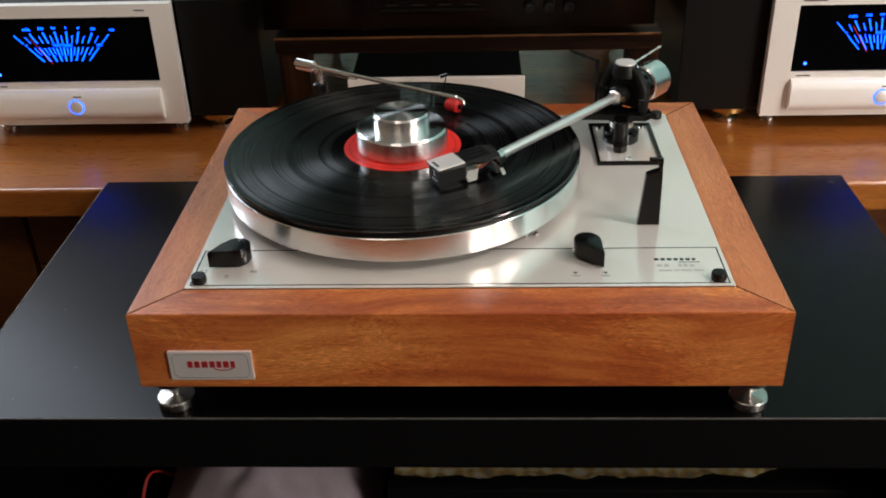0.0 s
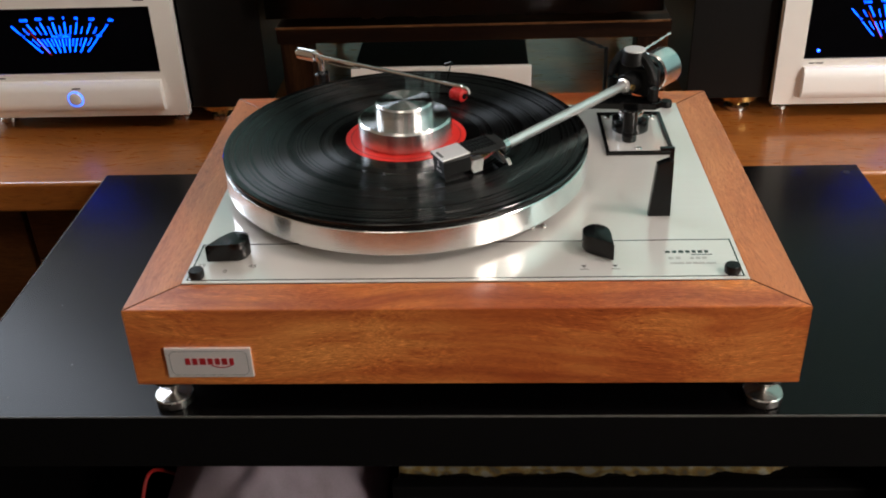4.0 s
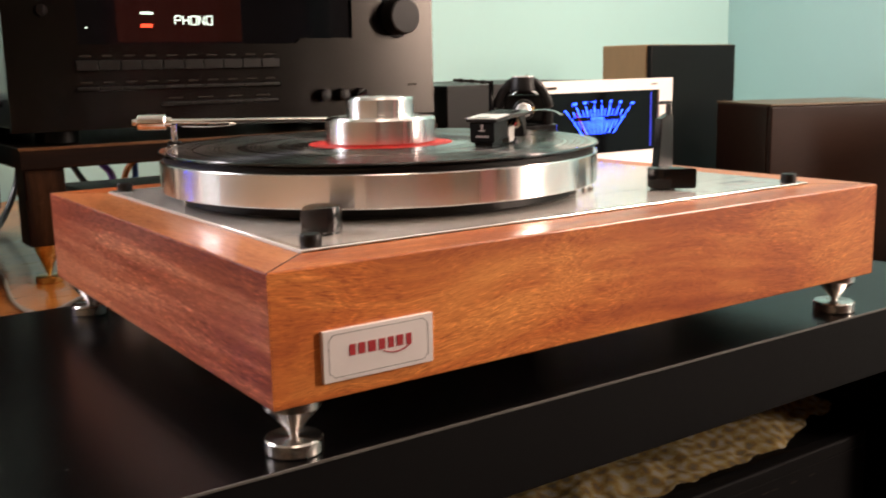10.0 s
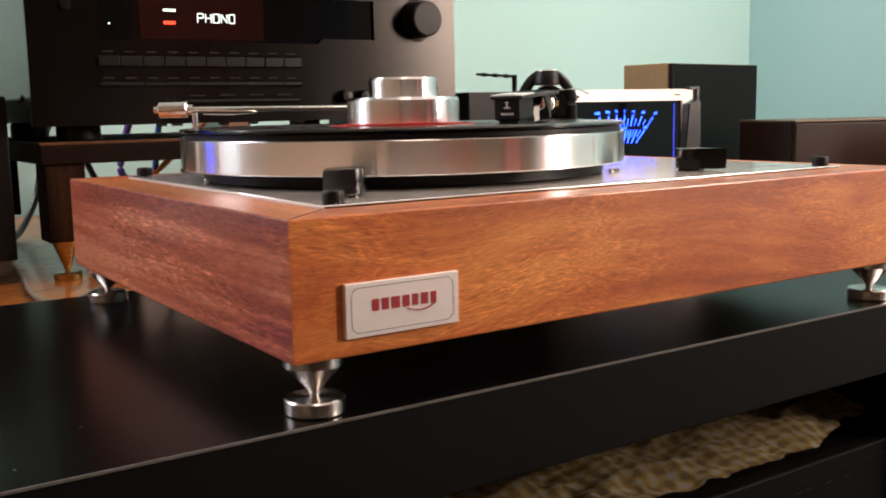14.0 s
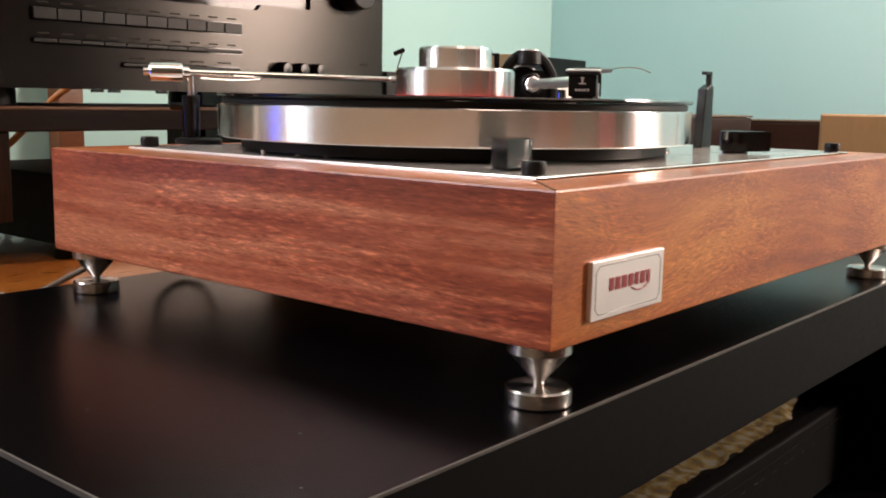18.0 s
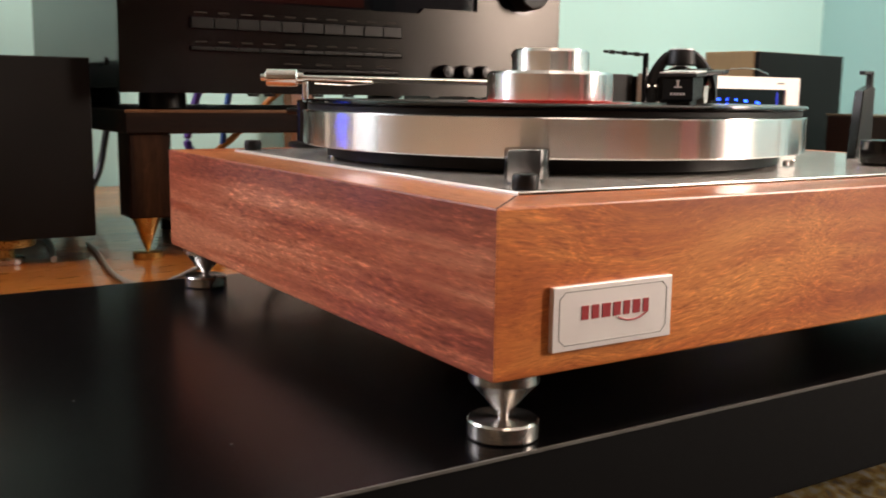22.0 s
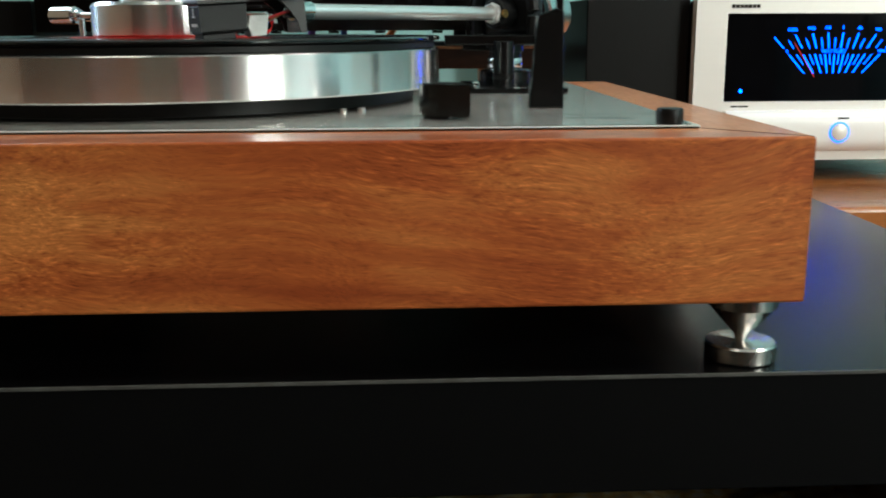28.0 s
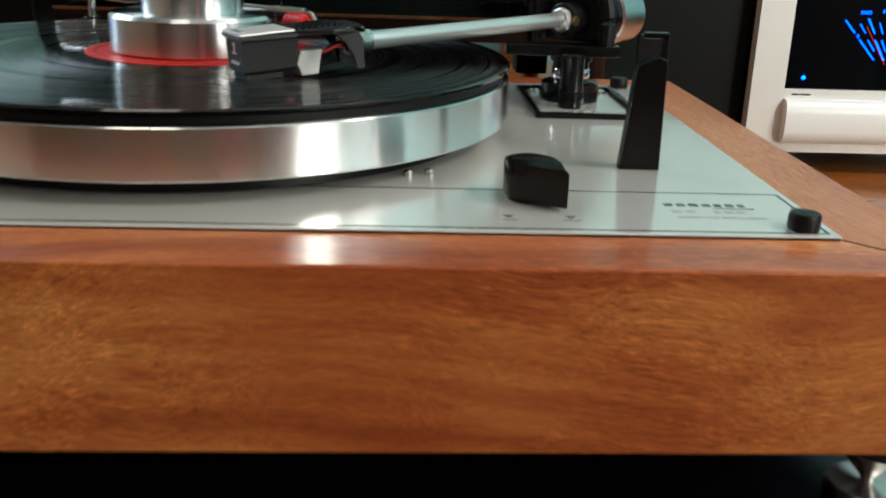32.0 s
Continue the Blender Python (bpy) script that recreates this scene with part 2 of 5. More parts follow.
def vinyl():
    m, t, p = node_material("vinyl_grooves")
    c = t.nodes.new("ShaderNodeTexCoord")
    sep = add(t, "ShaderNodeSeparateXYZ", [(0, c.outputs["Object"])])
    x2 = add(t, "ShaderNodeMath", [(0, sep.outputs[0]), (1, sep.outputs[0])], operation="MULTIPLY")
    y2 = add(t, "ShaderNodeMath", [(0, sep.outputs[1]), (1, sep.outputs[1])], operation="MULTIPLY")
    r2 = add(t, "ShaderNodeMath", [(0, x2.outputs[0]), (1, y2.outputs[0])], operation="ADD")
    r = add(t, "ShaderNodeMath", [(0, r2.outputs[0])], operation="SQRT")
    rv = add(t, "ShaderNodeCombineXYZ", [(0, r.outputs[0])])
    loud = add(t, "ShaderNodeTexNoise", [("Vector", rv.outputs[0])], Scale=650.0, Detail=5.0, Roughness=0.75)
    track = add(t, "ShaderNodeTexNoise", [("Vector", rv.outputs[0])], Scale=110.0, Detail=2.0)
    both = add(t, "ShaderNodeMath", [(0, loud.outputs[0]), (1, track.outputs[0])], operation="ADD")
    rr = ramp(t, both.outputs[0], [(0.75, (0.15,) * 3), (0.98, (0.25,) * 3), (1.0, (0.34,) * 3)])
    gaps = ramp(t, r.outputs[0], [(0.0, (0.5,) * 3), (0.0575, (0.5,) * 3), (0.058, (1, 1, 1))] + [q for k in (0.071, 0.0885, 0.106, 0.124) for q in ((k - 0.0006, (1, 1, 1)), (k, (0.3,) * 3), (k + 0.0006, (1, 1, 1)))] + [(0.1455, (1, 1, 1)), (0.146, (0.5,) * 3)])
    mul = add(t, "ShaderNodeMath", [(0, rr.outputs[0]), (1, gaps.outputs[0])], operation="MULTIPLY")
    t.links.new(mul.outputs[0], p.inputs["Roughness"])
    tone = ramp(t, loud.outputs[0], [(0.35, (0.0014, 0.0015, 0.0016)), (0.65, (0.0024, 0.0026, 0.0026))])
    t.links.new(tone.outputs[0], p.inputs["Base Color"])
    p.inputs["Specular IOR Level"].default_value = 0.45
    p.inputs["Coat Weight"].default_value = 0.35
    p.inputs["Coat Roughness"].default_value = 0.05
    p.inputs["Anisotropic"].default_value = 1.0
    p.inputs["Anisotropic Rotation"].default_value = 0.25
    tan = t.nodes.new("ShaderNodeTangent")
    tan.direction_type, tan.axis = "RADIAL", "Z"
    t.links.new(tan.outputs[0], p.inputs["Tangent"])
    return m


def glow(name, colour, strength, base=(0.02, 0.02, 0.02), rough=0.5):
    m, t, p = node_material(name)
    p.inputs["Roughness"].default_value = rough
    p.inputs["Specular IOR Level"].default_value = 0.25
    p.inputs["Base Color"].default_value = (*base, 1)
    p.inputs["Emission Color"].default_value = (*colour, 1)
    p.inputs["Emission Strength"].default_value = strength
    return m


def check_cloth():
    m, t, p = node_material("checked_cloth")
    v = coords(t, (1, 1, 1))
    warp = add(t, "ShaderNodeTexNoise", [("Vector", v.outputs[0])], Scale=30.0, Detail=3.0)
    push = add(t, "ShaderNodeVectorMath", [(0, warp.outputs["Color"])], operation="SCALE")
    push.inputs["Scale"].default_value = 0.022
    bent = add(t, "ShaderNodeVectorMath", [(0, v.outputs[0]), (1, push.outputs[0])], operation="ADD")
    w1 = add(t, "ShaderNodeTexWave", [("Vector", bent.outputs[0])], Scale=22.0, Distortion=4.0, Detail=3.0)
    w1.bands_direction = "X"
    w2 = add(t, "ShaderNodeTexWave", [("Vector", bent.outputs[0])], Scale=27.0, Distortion=4.0, Detail=3.0)
    w2.bands_direction = "Y"
    s = add(t, "ShaderNodeMath", [(0, w1.outputs[1]), (1, w2.outputs[1])], operation="ADD")
    blot = add(t, "ShaderNodeTexNoise", [("Vector", v.outputs[0])], Scale=150.0, Detail=5.0, Roughness=0.75)
    u = add(t, "ShaderNodeMath", [(0, blot.outputs[0])], operation="MULTIPLY")
    u.inputs[1].default_value = 3.0
    w = add(t, "ShaderNodeMath", [(0, s.outputs[0]), (1, u.outputs[0])], operation="ADD")
    h = add(t, "ShaderNodeMath", [(0, w.outputs[0])], operation="MULTIPLY")
    h.inputs[1].default_value = 0.215
    col = ramp(t, h.outputs[0], [(0.35, (0.46, 0.44, 0.37)), (0.50, (0.44, 0.35, 0.15)), (0.62, (0.34, 0.21, 0.055)), (0.75, (0.20, 0.17, 0.11))])
    t.links.new(col.outputs[0], p.inputs["Base Color"])
    n = add(t, "ShaderNodeTexNoise", [("Vector", v.outputs[0])], Scale=500.0, Detail=4.0)
    b = add(t, "ShaderNodeBump", [("Height", n.outputs[0])], Strength=0.6, Distance=0.002)
    t.links.new(b.outputs[0], p.inputs["Normal"])
    p.inputs["Roughness"].default_value = 0.9
    return m


IROKO = timber("iroko_wood", (0.31, 0.067, 0.020), (0.47, 0.127, 0.033), (0.63, 0.220, 0.060), rough=0.36, bump=0.02, fleck=1.1, coat=0.3, ribbon=0.75, sway=0.045, edge=0.13, fine=1.6, spark=1.45, spec=0.42, curl=0.9, tint=0.12, long=1.3, gloss=0.14)
# Striped iroko; its redder cast paints in the light on the side faces.
IROKO_SIDE_REDDENED = timber("iroko_side_light_tint", (0.27, 0.053, 0.026), (0.42, 0.104, 0.050), (0.60, 0.215, 0.118), rough=0.38, ribbon=1.0, fleck=1.4, sway=0.003, bump=0.02, edge=0.09, coat=0.25, fine=1.1, spark=1.65, spec=0.38, curl=0.35, long=0.9, tint=0.03, gloss=0.14)
# Same boards' top faces, coloured paler for the light from above.
IROKO_TOP_LIT = timber("iroko_top_light_tone", (0.38, 0.105, 0.032), (0.48, 0.155, 0.052), (0.57, 0.215, 0.080), rough=0.40, bump=0.02, fleck=0.8, coat=0.28, edge=0.2, fine=1.0, spark=1.25, spec=0.5, curl=0.4, tint=0.05, gloss=0.16)
DARK_OAK = timber("dark_stained_oak", (0.0050, 0.0019, 0.0011), (0.0120, 0.0047, 0.0023), (0.034, 0.014, 0.006), rough=0.5, scale=0.8, coat=0.0, bump=0.2, edge=0.13, spec=0.08)
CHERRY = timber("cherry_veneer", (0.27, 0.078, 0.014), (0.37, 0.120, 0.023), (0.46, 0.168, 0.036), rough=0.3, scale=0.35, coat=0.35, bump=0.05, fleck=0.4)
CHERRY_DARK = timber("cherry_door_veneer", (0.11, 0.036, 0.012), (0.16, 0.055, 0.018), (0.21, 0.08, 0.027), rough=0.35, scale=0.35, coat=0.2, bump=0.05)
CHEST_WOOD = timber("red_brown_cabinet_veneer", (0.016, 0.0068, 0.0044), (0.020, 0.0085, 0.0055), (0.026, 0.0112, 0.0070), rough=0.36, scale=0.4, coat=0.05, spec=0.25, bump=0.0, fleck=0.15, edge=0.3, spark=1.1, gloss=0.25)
# Paler tan paints the wall's grazing reflection onto the cabinet tops.
CHEST_TOP_SHEEN = timber("cabinet_top_sheen", (0.085, 0.056, 0.032), (0.110, 0.074, 0.042), (0.140, 0.096, 0.055), rough=0.42, scale=0.4, coat=0.1, bump=0.0, fleck=0.2, edge=0.3)
LIGHT_WOOD = surface("light_oak_veneer", (0.36, 0.22, 0.10), (0.31, 0.19, 0.085), rough=0.5, grain=5.0, stretch=(8, 8, 1), bump=0.05)
PLATE = surface("brushed_steel_plate", (0.87, 0.83, 0.78), (0.84, 0.80, 0.75), rough=0.18, metal=0.36, grain=9.0, stretch=(1, 60, 1), bump=0.0, rough_var=0.03, spec=1.0, coat=0.8, brushed=0.8, brush=(0.0, 1.0, 0.0))
PLATTER = turned("turned_aluminium", (0.90, 0.89, 0.88), rough=0.21, aniso=1.0)
CLAMP = turned("polished_turned_aluminium", (0.90, 0.89, 0.88), rough=0.245, aniso=1.0)
STEEL = turned("turned_steel", (0.62, 0.59, 0.56), rough=0.26, aniso=0.7)
CHROME = surface("chrome", (0.82, 0.80, 0.78), (0.76, 0.74, 0.72), rough=0.12, metal=1.0, grain=60, bump=0.01, rough_var=0.04)
BRASS = surface("aged_brass", (0.62, 0.42, 0.16), (0.45, 0.28, 0.09), rough=0.32, metal=1.0, grain=90, bump=0.04)
SILVER = surface("silver_anodised_panel", (0.88, 0.84, 0.79), (0.86, 0.82, 0.77), rough=0.36, metal=0.15, grain=12.0, stretch=(1, 1, 40), bump=0.02, rough_var=0.05)
SILVER_BAR = surface("pearl_silver_bar", (0.92, 0.90, 0.87), (0.91, 0.89, 0.86), rough=0.30, metal=0.0, grain=20.0, bump=0.0, rough_var=0.02)
WHITE_CLOTH = surface("white_curtain_cloth", (0.82, 0.80, 0.78), (0.74, 0.72, 0.70), rough=0.9, grain=30, bump=0.2)
PINK_CLOTH = surface("pink_curtain_cloth", (0.86, 0.42, 0.40), (0.76, 0.34, 0.32), rough=0.9, grain=30, bump=0.2)
BLACK_PLASTIC = surface("black_plastic", (0.0026, 0.0026, 0.0028), (0.0018, 0.0018, 0.0018), rough=0.22, grain=120, bump=0.01, spec=0.35, rough_var=0.03)
BLACK_RUBBER = surface("black_rubber", (0.0035, 0.0035, 0.0035), (0.0025, 0.0025, 0.0025), rough=0.45, grain=150, bump=0.04, spec=0.25)
BLACK_METAL = surface("black_powder_coat", (0.0036, 0.0032, 0.0030), (0.0024, 0.0021, 0.002), rough=0.42, grain=300, bump=0.02, spec=0.14)
CASE_BLACK = surface("black_enamelled_sheet", (0.004, 0.004, 0.0044), (0.003, 0.003, 0.003), rough=0.16, grain=60, bump=0.0, rough_var=0.02, spec=0.5)
BLACK_BRUSHED = surface("black_brushed_aluminium", (0.029, 0.027, 0.025), (0.025, 0.0235, 0.022), rough=0.24, metal=1.0, grain=10.0, stretch=(1, 1, 60), bump=0.0, rough_var=0.01, brushed=0.75)
BUTTON_GREY = surface("dark_satin_button", (0.0075, 0.0070, 0.0064), (0.0062, 0.0058, 0.0053), rough=0.35, metal=0.6, grain=30, bump=0.0, rough_var=0.03, spec=0.4)
DARK_GREY = surface("dark_grey_sheet_metal", (0.0055, 0.0052, 0.0050), (0.0042, 0.0040, 0.0038), rough=0.42, metal=0.0, grain=200, bump=0.04, spec=0.2)
BLACK_GLASS = surface("black_display_glass", (0.002, 0.002, 0.003), (0.0015, 0.0015, 0.002), rough=0.06, grain=8, bump=0.0, rough_var=0.02, spec=0.24)
TABLE_BLACK = surface("black_table_laminate", (0.0022, 0.0020, 0.0022), (0.0019, 0.0017, 0.0019), rough=0.25, grain=4.0, bump=0.0, rough_var=0.0, fine=3.0, spec=0.115)
TABLE_SIDE = surface("matt_black_table_edge", (0.0032, 0.0030, 0.0032), (0.0026, 0.0024, 0.0026), rough=0.65, grain=30.0, bump=0.02, rough_var=0.03, spec=0.08)
TABLE_EDGE = surface("worn_table_edge", (0.10, 0.096, 0.088), (0.065, 0.060, 0.055), rough=0.55, grain=25, bump=0.0)
WHITE_PLATE = surface("satin_silver_badge", (0.90, 0.85, 0.83), (0.88, 0.83, 0.81), rough=0.36, metal=0.5, grain=20, bump=0.0, rough_var=0.02)
RED_PRINT = surface("dark_red_print", (0.33, 0.012, 0.018), rough=0.5, grain=200, bump=0.0)
BLACK_PRINT = surface("black_print", (0.02, 0.02, 0.022), rough=0.14, grain=200, bump=0.0, rough_var=0.02, spec=0.9)
JOINT_DARK = surface("dark_glue_joint", (0.050, 0.012, 0.005), rough=0.7, grain=200, bump=0.0)
DUST = surface("grey_dust", (0.10, 0.10, 0.10), rough=0.9, grain=200, bump=0.0)
GREY_PRINT = surface("grey_print", (0.15, 0.14, 0.135), rough=0.14, grain=200, bump=0.0, rough_var=0.02, spec=0.9)
PALE_PLASTIC = surface("pale_grey_clear_plastic", (0.58, 0.58, 0.55), (0.48, 0.48, 0.46), rough=0.18, grain=80, bump=0.02, rough_var=0.05)
SHELL_GREY = surface("dark_grey_moulded_plastic", (0.020, 0.019, 0.018), (0.014, 0.013, 0.012), rough=0.38, grain=150, bump=0.03, spec=0.4)
FAINT_PRINT = surface("faint_grey_print", (0.40, 0.38, 0.36), rough=0.14, grain=200, bump=0.0, rough_var=0.02, spec=0.9)
PALE_PRINT = surface("pale_legend_print", (0.022, 0.018, 0.014), rough=0.6, grain=200, bump=0.0, spec=0.1)
RED_LABEL = surface("red_paper_label", (0.78, 0.030, 0.022), (0.70, 0.022, 0.018), rough=0.45, grain=60, bump=0.03)
RED_PLASTIC = surface("red_plastic", (0.55, 0.02, 0.02), (0.42, 0.012, 0.012), rough=0.3, grain=90, bump=0.02)
SATIN = surface("satin_aluminium_tube", (0.82, 0.81, 0.80), (0.80, 0.79, 0.78), rough=0.30, metal=0.85, grain=15, bump=0.0, rough_var=0.01)
VINYL = vinyl()
WALL_PAINT = surface("turquoise_wall_paint", (0.40, 0.67, 0.65), (0.38, 0.65, 0.63), rough=0.75, grain=2.0, bump=0.12, fine=120.0)
EAST_PAINT = surface("blue_green_wall_paint", (0.38, 0.66, 0.67), (0.36, 0.64, 0.65), rough=0.75, grain=2.0, bump=0.12, fine=120.0)
# Worn oak lightened further to hold the highlight along the shelf front.
LIT_WORN_OAK = surface("lit_worn_oak_edge", (0.16, 0.070, 0.026), (0.07, 0.028, 0.011), rough=0.35, grain=40.0, stretch=(0.3, 1, 1), bump=0.1, spec=0.4)
BEIGE_PAINT = surface("tan_wall_paint", (0.46, 0.33, 0.24), (0.42, 0.30, 0.21), rough=0.8, grain=2.0, bump=0.1, fine=120.0)
BROWN_PAINT = surface("brown_wall_paint", (0.130, 0.105, 0.072), (0.110, 0.088, 0.060), rough=0.8, grain=2.0, bump=0.1, fine=120.0)
CEILING_PAINT = surface("white_ceiling_paint", (0.78, 0.76, 0.72), rough=0.85, grain=3.0, bump=0.08, fine=80.0)
FLOOR_WOOD = surface("dark_carpet", (0.010, 0.008, 0.007), (0.006, 0.005, 0.004), rough=0.95, grain=60.0, bump=0.6, spec=0.0)
LILAC_CLOTH = surface("lilac_grey_cloth", (0.62, 0.52, 0.60), (0.50, 0.42, 0.48), rough=0.9, grain=60, bump=0.5, fine=14)
CHECK_CLOTH = check_cloth()
BLUE_GLOW = glow("blue_meter_light", (0.001, 0.042, 1.0), 16.0)
BLUE_LED = glow("blue_led", (0.006, 0.03, 1.0), 40.0)
# Emission for the stray blue glow beside the meter, not for a lamp.
SIDE_GLOW = glow("blue_side_glow", (0.01, 0.04, 0.9), 0.9)
RING_GLOW = glow("blue_ring_light", (0.02, 0.12, 1.0), 5.0)
NEEDLE_RED = glow("red_needle", (0.9, 0.02, 0.03), 0.25, (0.5, 0.01, 0.01))
WHITE_GLOW = glow("white_display_light", (0.75, 1.0, 0.92), 1.6)
RED_GLOW = glow("red_display_light", (1.0, 0.06, 0.02), 1.8)
# Faint emission in place of the red haze reflected by the display.
RED_REFLECTION = glow("dim_red_reflection", (0.036, 0.0045, 0.002), 0.2, (0.004, 0.002, 0.002), 0.06)
CABLE_GREY = surface("grey_cable_sheath", (0.30, 0.27, 0.22), rough=0.5, grain=200, bump=0.05)
CABLE_BLACK = surface("black_cable_sheath", (0.015, 0.015, 0.016), rough=0.4, grain=200, bump=0.05)
CABLE_ORANGE = surface("orange_cable_sheath", (0.65, 0.20, 0.03), rough=0.45, grain=200, bump=0.05)
CABLE_PURPLE = surface("purple_cable_sheath", (0.13, 0.05, 0.30), rough=0.45, grain=200, bump=0.05)
CABLE_BLUE = surface("blue_cable_sheath", (0.03, 0.10, 0.40), rough=0.45, grain=200, bump=0.05)
CABLE_RED = surface("red_wire_sheath", (0.40, 0.02, 0.02), rough=0.5, grain=200, bump=0.05)
LAMP_GLASS = glow("lamp_diffuser", (1.0, 0.86, 0.70), 3.0, (0.8, 0.8, 0.8))

# ---- mesh helpers ----


def world_of(ob):
    m = ob.matrix_basis.copy()
    return world_of(ob.parent) @ ob.matrix_parent_inverse @ m if ob.parent else m


def mesh_from(name, bm, material, smooth=False):
    bmesh.ops.recalc_face_normals(bm, faces=bm.faces)
    me = bpy.data.meshes.new(name)
    bm.to_mesh(me)
    bm.free()
    me.materials.append(material)
    if smooth:
        me.polygons.foreach_set("use_smooth", [True] * len(me.polygons))
        me.set_sharp_from_angle(angle=radians(35))
    return me


def part(name, bm, material, parent, label="", smooth=False, at=None):
    """Links a bmesh as one mesh under a thing or under a part; its points are in at's space."""
    ob = new(name, mesh_from(name, bm, material, smooth))
    ob.parent = parent
    ob.matrix_parent_inverse = world_of(parent).inverted()
    ob.matrix_basis = at or Matrix()
    return tagged(ob, label)


def thing(name, label, category, place, group=""):
    ob = new(name)
    ob.empty_display_size = 0.02
    ob.matrix_basis = Matrix.Translation(place)
    return tagged(ob, label, category, group, "thing")


def setting(name, bm, material, label, category, at=None):
    ob = new(name, mesh_from(name, bm, material))
    ob.matrix_basis = at or Matrix()
    return tagged(ob, label, category, "", "structure")


def box(x0, x1, y0, y1, z0, z1, bevel=0.0, bm=None, segments=2):
    bm = bm or bmesh.new()
    vs = [bm.verts.new((x, y, z)) for z in (z0, z1) for x, y in ((x0, y0), (x1, y0), (x1, y1), (x0, y1))]
    fs = [bm.faces.new([vs[i] for i in q]) for q in ((3, 2, 1, 0), (4, 5, 6, 7), (0, 1, 5, 4), (1, 2, 6, 5), (2, 3, 7, 6), (3, 0, 4, 7))]
    if bevel:
        edges = {e for f in fs for e in f.edges}
        bmesh.ops.bevel(bm, geom=list(edges), offset=bevel, segments=segments, affect="EDGES", profile=0.5)
    return bm


def prism(outline, z0, z1, bevel=0.0, bm=None, segments=2):
    """Extrudes an outline of (x, y) from z0 to z1."""
    bm = bm or bmesh.new()
    low = [bm.verts.new((x, y, z0)) for x, y in outline]
    top = [bm.verts.new((x, y, z1)) for x, y in outline]
    n = len(outline)
    fs = [bm.faces.new(list(reversed(low))), bm.faces.new(top)]
    fs += [bm.faces.new((low[i], low[(i + 1) % n], top[(i + 1) % n], top[i])) for i in range(n)]
    if bevel:
        edges = {e for f in fs[:2] for e in f.edges}
        bmesh.ops.bevel(bm, geom=list(edges), offset=bevel, segments=segments, affect="EDGES", profile=0.5)
    return bm


def lathe(profile, n=48, bm=None, at=None):
    """Turns a profile of (radius, z) round z; ends are capped."""
    bm = bm or bmesh.new()
    rings = []
    for r, z in profile:
        rings.append([bm.verts.new((r * math.cos(2 * math.pi * i / n), r * math.sin(2 * math.pi * i / n), z)) for i in range(n)])
    for a, b in zip(rings, rings[1:]):
        for i in range(n):
            bm.faces.new((a[i], a[(i + 1) % n], b[(i + 1) % n], b[i]))
    bm.faces.new(list(reversed(rings[0])))
    bm.faces.new(rings[-1])
    if at is not None:
        bmesh.ops.transform(bm, matrix=at, verts=[v for ring in rings for v in ring])
    return bm


def ring_band(r0, r1, z0, z1, n=64, bm=None, cx=0.0, cy=0.0):
    """A flat ring with a hole."""
    bm = bm or bmesh.new()
    loops = []
    for r, z in ((r0, z0), (r1, z0), (r1, z1), (r0, z1)):
        loops.append([bm.verts.new((cx + r * math.cos(2 * math.pi * i / n), cy + r * math.sin(2 * math.pi * i / n), z)) for i in range(n)])
    for a, b in zip(loops, loops[1:] + loops[:1]):
        for i in range(n):
            bm.faces.new((a[i], a[(i + 1) % n], b[(i + 1) % n], b[i]))
    return bm


def along(a, b):
    """A pose at a whose z axis points to b."""
    d = Vector(b) - Vector(a)
    return Matrix.Translation(a) @ d.to_track_quat("Z", "Y").to_matrix().to_4x4()


def rod(a, b, r, n=20, r2=None, bm=None, chamfer=0.0):
    length = (Vector(b) - Vector(a)).length
    r2 = r if r2 is None else r2
    prof = [(r, 0.0), (r2, length)] if not chamfer else [(r - chamfer, 0.0), (r, chamfer), (r2, length - chamfer), (r2 - chamfer, length)]
    return lathe(prof, n, bm, along(a, b))


def tube(points, r, n=10, bm=None, steps=8):
    """A round cable through points."""
    bm = bm or bmesh.new()
    pts = [Vector(p) for p in points]
    fine = []
    for i in range(len(pts) - 1):
        p0, p1, p2, p3 = pts[max(i - 1, 0)], pts[i], pts[i + 1], pts[min(i + 2, len(pts) - 1)]
        for k in range(steps):
            u = k / steps
            fine.append(0.5 * (2 * p1 + (p2 - p0) * u + (2 * p0 - 5 * p1 + 4 * p2 - p3) * u * u + (3 * p1 - p0 - 3 * p2 + p3) * u ** 3))
    fine.append(pts[-1])
    rings = []
    for i, p in enumerate(fine):
        d = (fine[min(i + 1, len(fine) - 1)] - fine[max(i - 1, 0)]).normalized()
        q = d.to_track_quat("Z", "Y")
        rings.append([bm.verts.new(p + q @ Vector((r * math.cos(2 * math.pi * k / n), r * math.sin(2 * math.pi * k / n), 0))) for k in range(n)])
    for a, b in zip(rings, rings[1:]):
        for k in range(n):
            bm.faces.new((a[k], a[(k + 1) % n], b[(k + 1) % n], b[k]))
    bm.faces.new(list(reversed(rings[0])))
    bm.faces.new(rings[-1])
    return bm


def lettering(name, text, size, material, parent, at, depth=0.0002, label=""):
    curve = bpy.data.curves.new(name, "FONT")
    curve.body, curve.size, curve.extrude, curve.align_x, curve.align_y = text, size, depth, "CENTER", "CENTER"
    temp = bpy.data.objects.new(name, curve)
    me = bpy.data.meshes.new_from_object(temp)
    bpy.data.objects.remove(temp)
    me.materials.clear()
    me.materials.append(material)
    ob = new(name, me)
    ob.parent = parent
    ob.matrix_parent_inverse = world_of(parent).inverted()
    ob.matrix_basis = at
    return tagged(ob, label)


